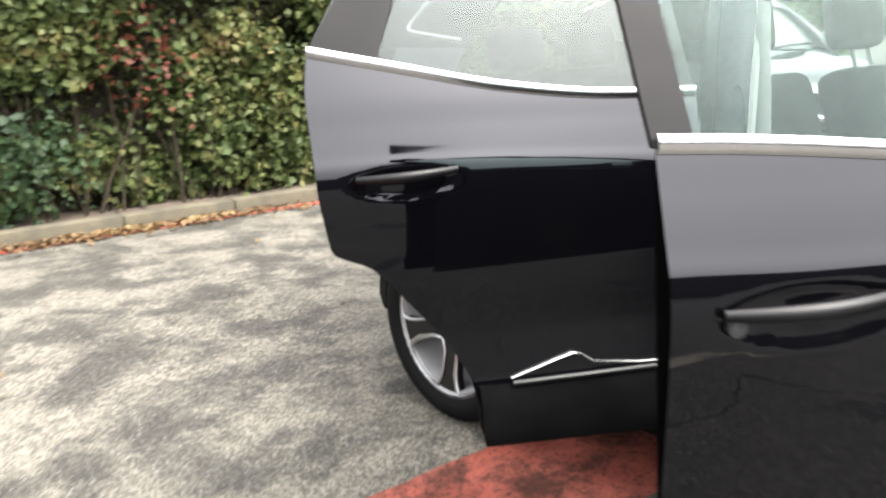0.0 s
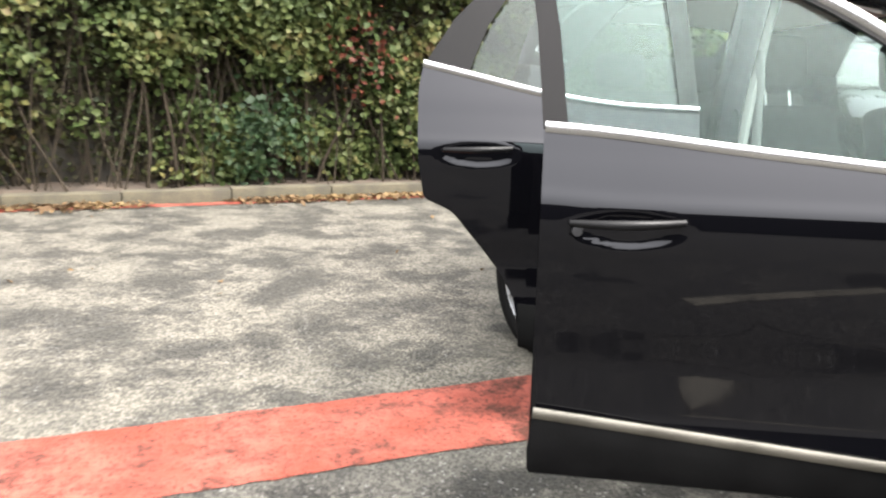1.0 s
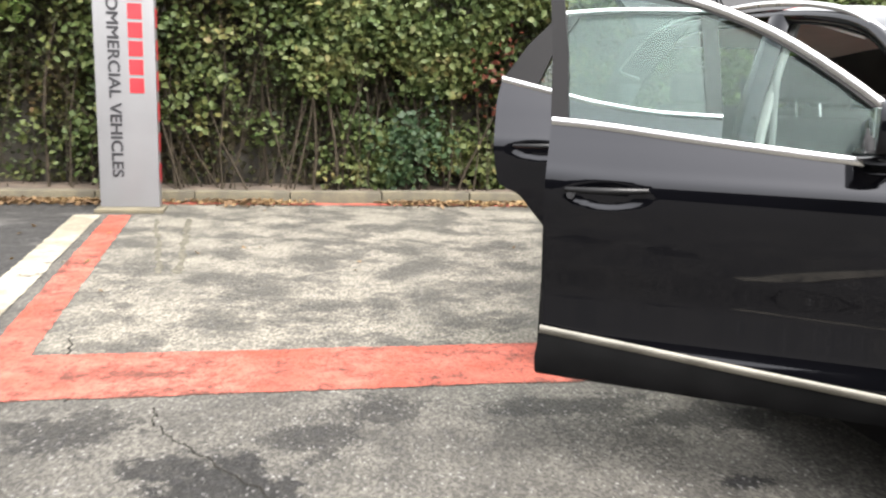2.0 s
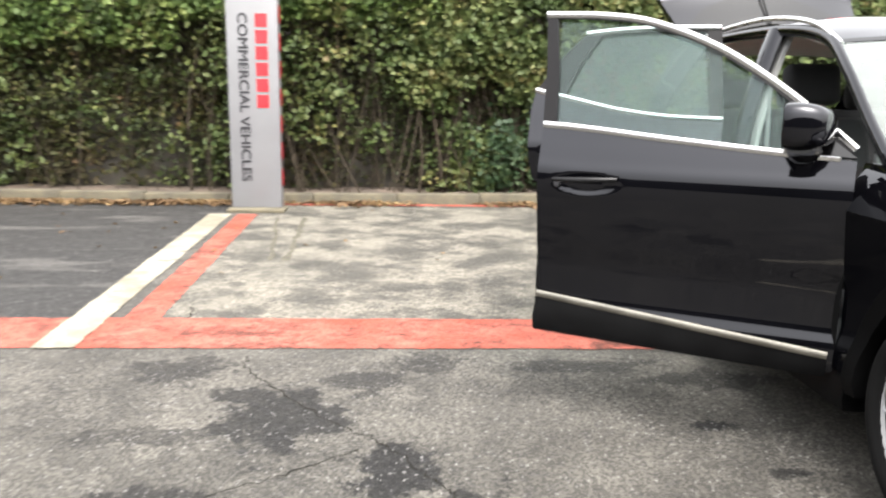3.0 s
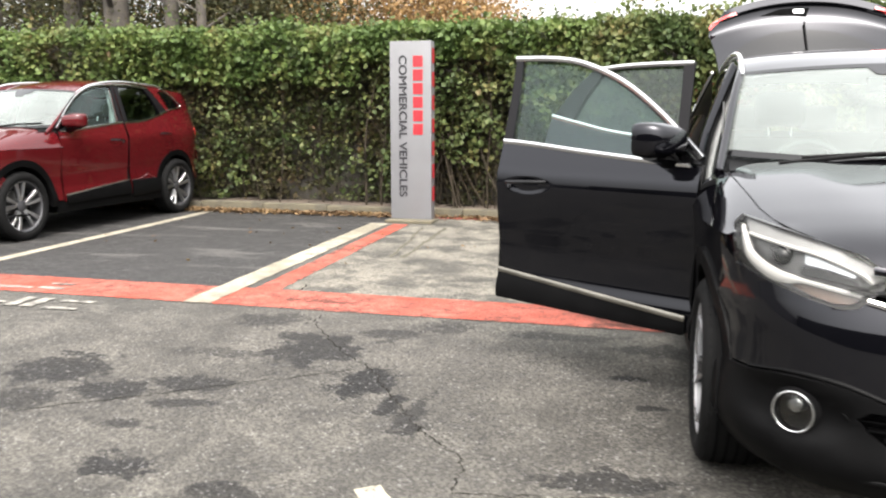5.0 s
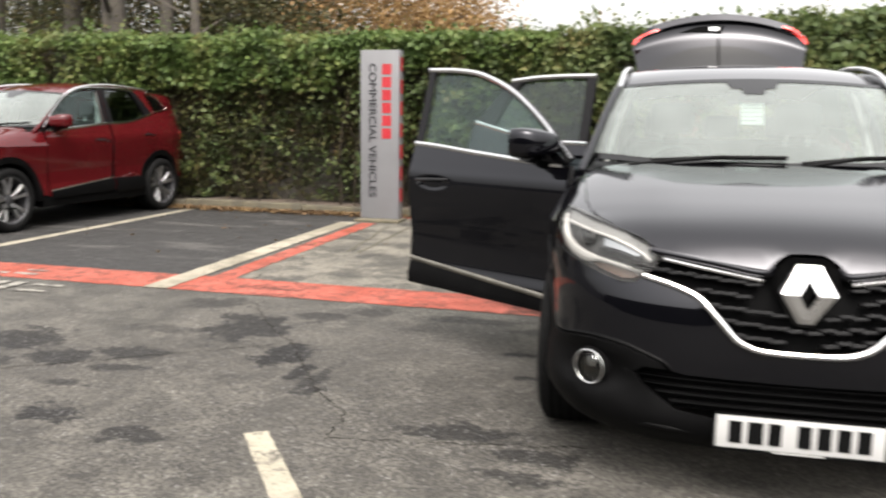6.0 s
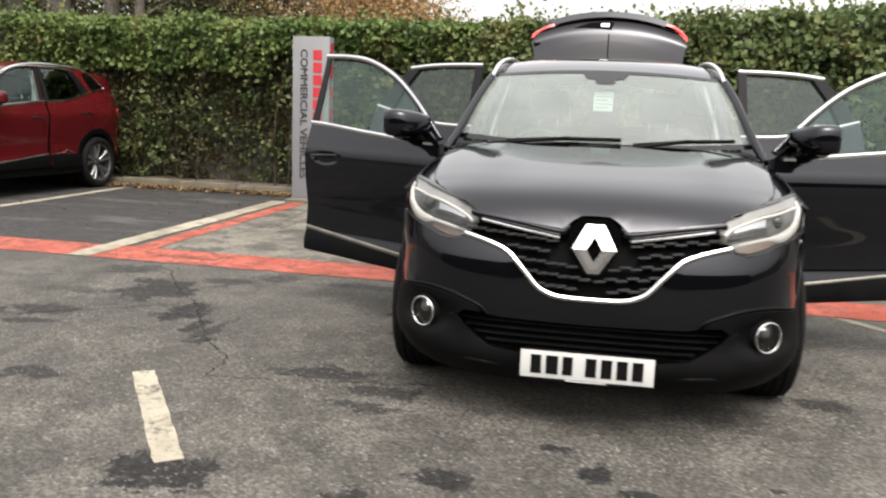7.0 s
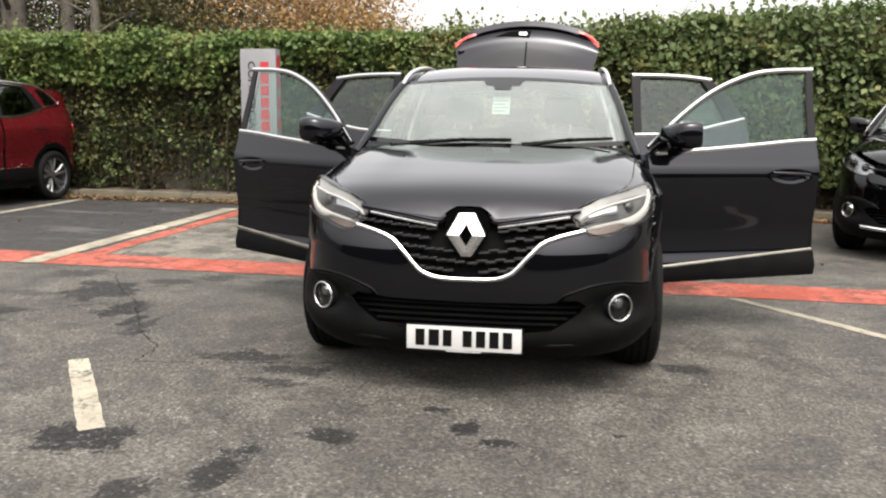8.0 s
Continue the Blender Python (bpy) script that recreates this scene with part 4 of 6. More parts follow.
    ring = [(x, z, 0) for x, z in full] + [(0, 0.876, 0)] + [(-x, z, 0) for x, z in reversed(full) if x > 0]
    part("grille_back", sheet([(x * 0.995, z, 0) for x, z, _ in ring], n(-0.045), (0.08, 0.06), 0.01), M_BLACKINK, car)
    edge = lerp_curve([(z, x) for x, z in v_low[2:]])
    for r in range(6):
        for s in (-1, 1):
            for k in range(7):
                x = 0.02 + 0.082 * k + (0.03 if r % 2 else 0.0)
                z = 0.580 + 0.043 * r + 0.09 * x
                inner = 0.105 if z > 0.70 else (0.05 if z > 0.635 else 0.0)
                if x - 0.03 < inner or x + 0.03 > edge(z) or z > 0.805 + 0.05 * x:
                    continue
                # a stepped blade: its outer half sits a little higher than its inner half
                bm = merged(moved(box(-0.047, -0.016, -0.0065, 0.004, 0.018, 0.0065, 0.003, 1), pose(0, 0, -0.003, -14, -s * 4)), moved(box(-0.004, -0.016, -0.0065, 0.047, 0.018, 0.0065, 0.003, 1), pose(0, 0, 0.006, -14, -s * 4)))
                if s < 0:
                    bm.transform(Matrix.Diagonal((-1, 1, 1, 1)))
                    bmesh.ops.reverse_faces(bm, faces=bm.faces[:])
                part("grille_blade", moved(bm, pose(s * x, front_y(x, z) + 0.012, z, 0, 0, s * 38 * x)), M_GRILLE, car)
    if front == "v":
        strip_front([(-x, z) for x, z in reversed(v_low[1:])] + v_low, 0.0105, 0.012, M_CHROME, "grille_chrome", car, "chrome bar sweeping under the grille")
        for s in (-1, 1):
            strip_front([(s * 0.138, 0.784), (s * 0.28, 0.806), (s * 0.452, 0.834)], 0.0075, 0.006, M_CHROME, "grille_bar", car, "slim chrome upper grille bar")
            strip_front([(s * 0.10, 0.83), (s * 0.135, 0.806), (s * 0.30, 0.832), (s * 0.5, 0.858)], 0.014, 0.0, mat, "grille_edge", car)
        # diamond badge on a black shield
        shield = [(-0.06, 0.866), (0.06, 0.866), (0.098, 0.82), (0.098, 0.765), (0.06, 0.69), (0.03, 0.64), (-0.03, 0.64), (-0.06, 0.69), (-0.098, 0.765), (-0.098, 0.82)]
        part("badge_shield", sheet(rounded([(x, z, 0.02) for x, z in shield], 0.02), lambda x, z: (x, 0.068 + 0.06 * (z - 0.62) + 0.25 * x * x, z), (0.08, 0.08), 0.02), M_GLOSSBLACK, car)
        bm = bmesh.new()
        o = [(-0.034, 0.847), (0.034, 0.847), (0.084, 0.754), (0.022, 0.655), (-0.022, 0.655), (-0.084, 0.754)]
        i = [(0.0, 0.803), (0.0, 0.803), (0.030, 0.753), (0.0, 0.702), (0.0, 0.702), (-0.030, 0.753)]
        yb = lambda z: -0.002 + 0.06 * (z - 0.62) + 0.3 * abs(z - 0.753)
        vo, vi, vr = ([bm.verts.new((x, yb(z) + d, z)) for x, z in ring] for ring, d in ((o, 0.0), (i, 0.0), ([(a[0] * 0.62 + b[0] * 0.38, a[1] * 0.62 + b[1] * 0.38) for a, b in zip(o, i)], -0.004)))
        vb = [bm.verts.new((x, 0.075, z)) for x, z in o]
        for a in range(6):
            b = (a + 1) % 6
            bm.faces.new((vo[a], vo[b], vr[b], vr[a])), bm.faces.new((vr[a], vr[b], vi[b], vi[a])), bm.faces.new((vb[a], vb[b], vo[b], vo[a]))
        bmesh.ops.remove_doubles(bm, verts=bm.verts[:], dist=1e-4)
        bmesh.ops.recalc_face_normals(bm, faces=bm.faces[:])
        part("badge", bm, M_SATIN, car, "chrome diamond shape badge", 15)
    else:
        strip_front([(-0.26, 0.80), (-0.16, 0.66), (0.0, 0.64), (0.16, 0.66), (0.26, 0.80)], 0.02, 0.014, M_CHROME, "grille_chrome", car, "chrome grille bar")
        strip_front([(-0.55, 0.30), (-0.3, 0.285), (0, 0.28), (0.3, 0.285), (0.55, 0.30)], 0.014, 0.03, M_CHROME, "lower_trim", car, "bright lower bumper strip")
    # lower intake
    part("intake_back", sheet([(-0.56, 0.325, 0), (0.56, 0.325, 0), (0.56, 0.475, 0), (-0.56, 0.475, 0)], n(-0.05), (0.1, 0.1), 0.01), M_BLACKINK, car)
    for z, w in ((0.355, 0.41), (0.382, 0.455), (0.409, 0.495), (0.436, 0.515)):
        part("intake_slat", tube([(x, front_y(x, z) + 0.018, z) for x in np.linspace(-w, w, 17)], 0.016, 0.005, 8, square=True), M_PLASTIC, car)
    # number plate with unreadable marks
    if plate:
        pl = part("number_plate", box(-0.26, -0.012, 0.231, 0.26, -0.002, 0.342, 0.003), M_WHITE, car, "white number plate with black marks")
        for x0, w in ((-0.215, 0.044), (-0.155, 0.05), (-0.09, 0.042), (0.0, 0.044), (0.06, 0.044), (0.12, 0.044), (0.18, 0.044)):
            part("plate_mark", box(x0 - 0.004, -0.0145, 0.25, x0 + w - 0.006, -0.0125, 0.325), M_BLACKINK, pl)
        part("plate_frame", merged(box(-0.268, -0.010, 0.222, 0.268, 0.004, 0.2315), box(-0.268, -0.010, 0.3415, 0.268, 0.004, 0.348), box(-0.268, -0.010, 0.222, -0.2595, 0.004, 0.348), box(0.2595, -0.010, 0.222, 0.268, 0.004, 0.348)), M_PLASTIC, pl)
        part("plate_caption", box(-0.08, -0.0125, 0.2245, 0.08, -0.0105, 0.229), M_WHITE, pl)
        part("plate_bracket", box(-0.24, 0.0, 0.235, 0.24, 0.06, 0.335), M_PLASTIC, pl)


def build_headlamp(car, s, mat, front):
    """A swept lamp unit: dark bowl, bright guides and a clear cover."""
    # cover outline in (x, z) on the corner of the nose
    if front == "v":
        out = [(0.464, 0.824), (0.482, 0.866), (0.529, 0.899), (0.63, 0.925), (0.72, 0.948), (0.81, 0.968), (0.838, 0.934), (0.849, 0.885), (0.845, 0.848), (0.832, 0.824), (0.762, 0.792), (0.658, 0.760), (0.587, 0.743), (0.542, 0.748), (0.508, 0.777)]
    else:
        out = [(0.46, 0.80), (0.60, 0.86), (0.74, 0.925), (0.80, 0.94), (0.835, 0.90), (0.84, 0.84), (0.70, 0.765), (0.56, 0.735), (0.50, 0.75)]

    def surf(d):
        def f(x, z):
            # the lamp follows the corner and leans back at its top
            zz = min(z, 0.93)
            return (s * x, front_y(min(x, 0.862), zz) + 0.9 * max(0, z - 0.90) - d, z)
        return f

    lamp = part("headlamp", sheet(rounded([(x, z, 0.012) for x, z in out], 0.012), surf(-0.07), (0.04, 0.04), 0.01), M_LAMPBOWL if front == "v" else M_REFLECTOR, car, "swept clear headlamp with bright light guides")
    rim = bmesh.new()
    a = [rim.verts.new(surf(-0.002)(x, z)) for x, z in out]
    b = [rim.verts.new(surf(-0.075)(x, z)) for x, z in out]
    for i in range(len(a)):
        j = (i + 1) % len(a)
        rim.faces.new((a[i], b[i], b[j], a[j]))
    part("lamp_bezel", rim, M_LAMPBOWL, lamp)
    if front == "v":
        guide = [(0.815, 0.935), (0.812, 0.895), (0.800, 0.856), (0.765, 0.825), (0.722, 0.809), (0.667, 0.806), (0.60, 0.795), (0.525, 0.780)]
        wide = lerp_curve([(0.0, 0.6), (0.3, 1.0), (0.5, 1.15), (0.62, 1.0), (0.7, 0.45), (1.0, 0.4)])
        part("light_guide", tube([surf(-0.022)(p.x, p.y) for p in smooth_line([Vector(q) for q in guide], 5)], 0.012, 0.015, 10, square=True, taper=wide), M_DRL, lamp, "white daytime light guide")
        part("upper_guide", tube([surf(-0.024)(p.x, p.y) for p in smooth_line([Vector(q) for q in ((0.497, 0.818), (0.530, 0.845), (0.624, 0.882), (0.72, 0.902), (0.80, 0.918))], 5)], 0.006, 0.0055, 8, square=True), M_DRL, lamp, "thin white light guide")
        part("lamp_brow", sheet(rounded([(0.474, 0.826), (0.486, 0.862), (0.53, 0.894), (0.63, 0.920), (0.805, 0.960), (0.80, 0.922), (0.72, 0.907), (0.624, 0.887), (0.52, 0.847), (0.495, 0.822)], 0.006), surf(-0.030), (0.05, 0.05), 0.006), M_BROW, lamp, "pale satin upper lamp panel")
        part("lamp_mask", sheet(rounded([(0.668, 0.846), (0.598, 0.838), (0.525, 0.818), (0.525, 0.803), (0.597, 0.813), (0.67, 0.820)], 0.006), surf(-0.040), (0.05, 0.05), 0.01), M_GLOSSBLACK, lamp, "dark inner lamp mask")
        part("inner_reflector", sheet(rounded([(0.53, 0.84), (0.62, 0.874), (0.66, 0.882), (0.66, 0.850), (0.60, 0.842), (0.535, 0.824)], 0.006), surf(-0.052), (0.05, 0.05), 0.006), M_REFLECTOR, lamp)
        part("indicator", sheet(rounded([(0.525, 0.77), (0.60, 0.786), (0.667, 0.796), (0.70, 0.79), (0.655, 0.770), (0.59, 0.752), (0.55, 0.755)], 0.008), surf(-0.034), (0.05, 0.05), 0.01), M_AMBER, lamp, "pale amber indicator")
    for x, z, r in (((0.725, 0.866, 0.03),) if front == "v" else ((0.60, 0.806, 0.034), (0.72, 0.838, 0.038))):
        y = surf(-0.03)(x, z)[1]
        part("projector", moved(lathe([(0.0, 0.0), (0.006, r * 0.6), (0.02, r), (0.045, r), (0.045, 0.0)], 24, "y"), pose(s * x, y, z, 0, 0, s * 25)), M_GLOSSBLACK, lamp, "round dark projector lens")
    part("lamp_cover", sheet(rounded([(x, z, 0.012) for x, z in out], 0.012), surf(0.006), (0.04, 0.04), 0.0), M_LENS, lamp, "clear plastic cover")


# ---- ground ----
def ground_material():
    m, n, l, b = nodes_of("car_park_asphalt")
    pos = n.new("ShaderNodeTexCoord").outputs["Object"]
    sep = n.new("ShaderNodeSeparateXYZ")
    l.new(pos, sep.inputs[0])
    x, y = sep.outputs[0], sep.outputs[1]
    wob = noise_tex(n, l, 1.9, 10, 0.74, vec=pos)
    big, mid = noise_tex(n, l, 0.55, 5, 0.6, vec=pos), noise_tex(n, l, 2.6, 10, 0.74, vec=pos, distort=0.4)
    grit, fine = noise_tex(n, l, 26, 8, 0.8, vec=pos), noise_tex(n, l, 150, 4, 0.7, vec=pos)
    chips = n.new("ShaderNodeTexVoronoi")
    chips.inputs["Scale"].default_value = 100
    l.new(pos, chips.inputs["Vector"])
    stone = remap(n, l, chips.outputs["Color"], 0.0, 1.0)
    col = mixc(n, l, remap(n, l, mid.outputs[0], 0.35, 0.68), (0.0285, 0.0269, 0.0236), (0.0640, 0.0603, 0.0526))
    col = mixc(n, l, remap(n, l, big.outputs[0], 0.42, 0.68, 0.0, 0.5), col, (0.0270, 0.0255, 0.0226))

    def inside(v, a, c, soft):
        return maths(n, l, "MULTIPLY", remap(n, l, v, a - soft, a + soft), remap(n, l, v, c - soft, c + soft, 1.0, 0.0))

    # the bay beside the sign: pale, dusty and worn
    bay = maths(n, l, "MULTIPLY", inside(x, -3.95, 1.55, 0.03), inside(y, 3.1, 9, 0.03))
    pale = remap(n, l, maths(n, l, "ADD", maths(n, l, "MULTIPLY", wob.outputs[0], 0.6), maths(n, l, "MULTIPLY", mid.outputs[0], 0.4)), 0.44, 0.57)
    worn = mixc(n, l, pale, (0.036, 0.0343, 0.0295), (0.108, 0.100, 0.083))
    col = mixc(n, l, maths(n, l, "MULTIPLY", bay, 0.92), col, worn)
    # the bays left of it: newer and darker
    dark = maths(n, l, "MULTIPLY", remap(n, l, x, -4.28, -4.22, 1.0, 0.0), remap(n, l, y, 3.1, 3.2))
    streak = n.new("ShaderNodeMapping")
    streak.inputs["Scale"].default_value = (0.8, 3.2, 1)
    l.new(pos, streak.inputs[0])
    st = noise_tex(n, l, 0.9, 4, 0.55, vec=streak.outputs[0])
    darkcol = mixc(n, l, remap(n, l, st.outputs[0], 0.56, 0.66, 0.0, 0.7), (0.0180, 0.0175, 0.0168), (0.050, 0.0476, 0.0448))
    col = mixc(n, l, dark, col, darkcol)
    # oil and damp blots
    bent = n.new("ShaderNodeVectorMath")
    bent.operation = "MULTIPLY_ADD"
    warp = noise_tex(n, l, 5.0, 9, 0.78, vec=pos)
    l.new(warp.outputs["Color"], bent.inputs[0])
    bent.inputs[1].default_value, bent.inputs[2].default_value = (0.16, 0.16, 0), (-0.08, -0.08, 0)
    add = n.new("ShaderNodeVectorMath")
    l.new(pos, add.inputs[0]), l.new(bent.outputs[0], add.inputs[1])
    rag = maths(n, l, "MULTIPLY", maths(n, l, "SUBTRACT", noise_tex(n, l, 7.5, 10, 0.8, vec=pos).outputs[0], 0.5), 4.6)
    blot = None
    for bx, by, rx, ry, k in SPOTS:
        mp = n.new("ShaderNodeMapping")
        mp.vector_type = "TEXTURE"
        mp.inputs["Location"].default_value, mp.inputs["Scale"].default_value = (bx, by, 0), (rx, ry, 1)
        l.new(add.outputs[0], mp.inputs[0])
        ln = n.new("ShaderNodeVectorMath")
        ln.operation = "LENGTH"
        l.new(mp.outputs[0], ln.inputs[0])
        d = remap(n, l, maths(n, l, "ADD", ln.outputs["Value"], rag), 0.74, 1.0, min(1.0, k * 1.1), 0.0)
        blot = d if blot is None else maths(n, l, "MAXIMUM", blot, d)
    col = mixc(n, l, blot, col, (0.0068, 0.0066, 0.0062))
    col = mixc(n, l, remap(n, l, grit.outputs[0], 0.48, 0.62, 0.0, 0.75), col, mixc(n, l, 0.6, col, (0.0186, 0.0180, 0.0193)))
    tone = mixc(n, l, remap(n, l, stone, 0.15, 0.85), (0.64, 0.64, 0.64), (1.38, 1.38, 1.37))
    col = mixc(n, l, 1.0, col, tone, "MULTIPLY")
    col = mixc(n, l, remap(n, l, stone, 0.93, 0.99, 0.0, 0.5), col, (0.15, 0.146, 0.142))
    l.new(col, b.inputs["Base Color"])
    l.new(remap(n, l, mid.outputs[0], 0.3, 0.7, 0.60, 0.85), b.inputs["Roughness"])
    b.inputs["Specular IOR Level"].default_value = 0.16
    h = maths(n, l, "ADD", maths(n, l, "MULTIPLY", chips.outputs["Distance"], 0.7), maths(n, l, "MULTIPLY", fine.outputs[0], 0.4))
    bump(n, l, b, h, 0.42, 0.006)
    return m


SPOTS = [(-2.76, 1.72, 0.12, 0.13, 0.8), (-2.36, 1.2, 0.06, 0.12, 0.85), (-1.6, 2.38, 0.38, 0.1, 0.6), (-1.05, 2.2, 0.3, 0.13, 0.6), (-3.1, 2.0, 0.2, 0.12, 0.75), (-2.05, 0.75, 0.05, 0.1, 0.8), (-1.1, 1.25, 0.06, 0.05, 0.8),
         (-2.93, 1.75, 0.26, 0.36, 0.8), (-2.47, 1.29, 0.16, 0.25, 0.9), (-2.25, 1.0, 0.07, 0.18, 0.85), (-2.62, 2.18, 0.18, 0.2, 0.6), (-4.07, 1.09, 0.28, 0.3, 0.8), (-3.58, 0.89, 0.22, 0.16, 0.8), (-3.29, 1.05, 0.26, 0.12, 0.75),
         (-3.02, 0.11, 0.17, 0.11, 0.85), (-3.17, 0.79, 0.15, 0.08, 0.7), (-3.94, 0.62, 0.2, 0.2, 0.7), (-3.47, 2.33, 0.24, 0.2, 0.6), (-2.33, 2.42, 0.2, 0.16, 0.6), (-3.38, 1.57, 0.27, 0.1, 0.55), (-3.28, 0.5, 0.16, 0.05, 0.7),
         (-0.1, -0.15, 0.05, 0.035, 0.9), (0.07, -0.34, 0.065, 0.075, 0.9), (0.24, -0.48, 0.08, 0.04, 0.9), (-0.43, -0.56, 0.13, 0.07, 0.85), (-1.40, -0.78, 0.22, 0.16, 0.9), (-1.25, 0.43, 0.26, 0.11, 0.75), (-2.12, 0.91, 0.06, 0.26, 0.7),
         (-0.73, -0.95, 0.09, 0.26, 0.85), (1.04, 0.71, 0.14, 0.08, 0.7), (-0.96, -1.19, 0.12, 0.12, 0.8), (-0.95, 0.05, 0.2, 0.06, 0.7), (-0.9, 0.25, 0.22, 0.08, 0.7), (-1.24, 1.67, 0.09, 0.05, 0.9), (0.69, -0.3, 0.04, 0.03, 0.8), (-2.52, -0.01, 0.18, 0.09, 0.75)]


def line_paint(name, colour, under, wear_lo, wear_hi, speck=0.6):
    m, n, l, b = nodes_of(name)
    pos = n.new("ShaderNodeTexCoord").outputs["Object"]
    w, g, big = noise_tex(n, l, 6, 10, 0.78, vec=pos), noise_tex(n, l, 48, 6, 0.78, vec=pos), noise_tex(n, l, 1.3, 8, 0.7, vec=pos)
    tone = mixc(n, l, remap(n, l, big.outputs[0], 0.36, 0.62), tuple(c * 0.6 for c in colour), tuple(min(1, c * 1.12 + 0.028) for c in colour))
    tone = mixc(n, l, remap(n, l, w.outputs[0], 0.42, 0.7, 0.0, 0.35), tone, tuple(min(1, c * 1.3 + 0.02) for c in colour))
    wear = maths(n, l, "ADD", maths(n, l, "MULTIPLY", w.outputs[0], 0.6), maths(n, l, "MULTIPLY", big.outputs[0], 0.4))
    tone = mixc(n, l, remap(n, l, wear, wear_lo, wear_hi), tone, under)
    pits = maths(n, l, "MULTIPLY", remap(n, l, g.outputs[0], 0.54, 0.62), remap(n, l, big.outputs[0], 0.35, 0.8, speck, 0.25))
    l.new(mixc(n, l, pits, tone, tuple(c * 0.45 for c in under)), b.inputs["Base Color"])
    b.inputs["Roughness"].default_value, b.inputs["Specular IOR Level"].default_value = 0.75, 0.15
    bump(n, l, b, maths(n, l, "ADD", g.outputs[0], w.outputs[0]), 0.6, 0.005)
    return m


M_GROUND = ground_material()
M_REDLINE = line_paint("red_line_paint", (0.235, 0.048, 0.029), (0.056, 0.021, 0.015), 0.445, 0.59, 0.9)
M_WHITELINE = line_paint("white_line_paint", (0.166, 0.150, 0.114), (0.05, 0.047, 0.041), 0.52, 0.62)
M_FADED = line_paint("faded_white_paint", (0.194, 0.1848, 0.1617), (0.0462, 0.04435, 0.04066), 0.44, 0.58)


def flat(name, pts, mat, z, label, rag=0.0, seed=1):
    """A ground marking with slightly ragged edges."""
    rng = random.Random(seed)
    bm = bmesh.new()
    edge = []
    for i in range(len(pts)):
        a, b = Vector(pts[i]), Vector(pts[(i + 1) % len(pts)])
        k = max(1, int((b - a).length / 0.06)) if rag else 1
        nrm = Vector((b.y - a.y, a.x - b.x)).normalized()
        for j in range(k):
            p = a.lerp(b, j / k) + nrm * rng.uniform(-rag, rag)
            edge.append(bm.verts.new((p.x, p.y, z)))
    f = bm.faces.new(edge)
    bm.normal_update()
    if f.normal.z < 0:
        f.normal_flip()
    bmesh.ops.triangulate(bm, faces=[f])
    return tagged(done(name, bm, mat), label, "marking", kind="structure")


bm = bmesh.new()
bmesh.ops.create_grid(bm, x_segments=1, y_segments=1, size=300)
tagged(done("ground", bm, M_GROUND), "grey worn asphalt car park with dark oil stains", "ground", kind="structure")
flat("line_red_front", [(-11, 2.63), (5.5, 2.63), (5.5, 3.17), (-11, 3.17)], M_REDLINE, 0.004, "faded red painted line across the bays", 0.008, 2)
flat("line_red_bay", [(-4.02, 3.172), (-3.82, 3.172), (-3.98, 6.98), (-4.17, 6.98)], M_REDLINE, 0.004, "faded red painted bay line", 0.005, 3)
flat("line_red_kerb", [(-3.9, 7.62), (5.5, 7.62), (5.5, 7.76), (-3.9, 7.76)], M_REDLINE, 0.004, "faded red line along the kerb foot", 0.012, 4)
flat("line_white_bay", [(-4.29, 2.615), (-4.085, 2.63), (-4.235, 6.98), (-4.45, 6.96)], M_WHITELINE, 0.008, "worn white bay line", 0.006, 5)
flat("line_white_far", [(-6.88, 3.18), (-6.75, 3.18), (-6.89, 7.7), (-7.02, 7.7)], M_WHITELINE, 0.004, "worn white bay line", 0.006, 6)
flat("line_white_dash", [(-2.093, 0.14), (-2.015, 0.199), (-1.366, -0.665), (-1.447, -0.735)], M_WHITELINE, 0.004, "short white painted dash", 0.004, 7)
flat("line_white_right", [(1.49, 2.60), (1.58, 2.60), (3.6, 0.08), (3.5, 0.02)], M_WHITELINE, 0.004, "slanting white painted line", 0.005, 8)
for i, (x0, y0, w, h) in enumerate([(-6.05, 2.25, 0.10, 0.24), (-5.86, 2.25, 0.10, 0.24), (-5.70, 2.27, 0.22, 0.07), (-5.44, 2.22, 0.09, 0.26), (-5.30, 2.22, 0.09, 0.26), (-5.12, 2.2, 0.26, 0.06), (-5.12, 2.40, 0.26, 0.06), (-5.95, 2.72, 0.3, 0.07), (-5.6, 2.74, 0.22, 0.07), (-5.6, 2.9, 0.2, 0.05)]):
    flat("lettering", [(x0, y0), (x0 + w, y0 + 0.01), (x0 + w, y0 + h), (x0, y0 + h)], M_FADED, 0.008, "faded white lettering bar on the asphalt", 0.012, 20 + i)
M_SEAM = plain("damp_seam", (0.06, 0.056, 0.045), 0.9, 0, 0.4, scale=20, spec=0.05)
M_CRACK = plain("dark_crack_filler", (0.014, 0.0132, 0.0115), 0.9, 0, 0.3, spec=0.03)


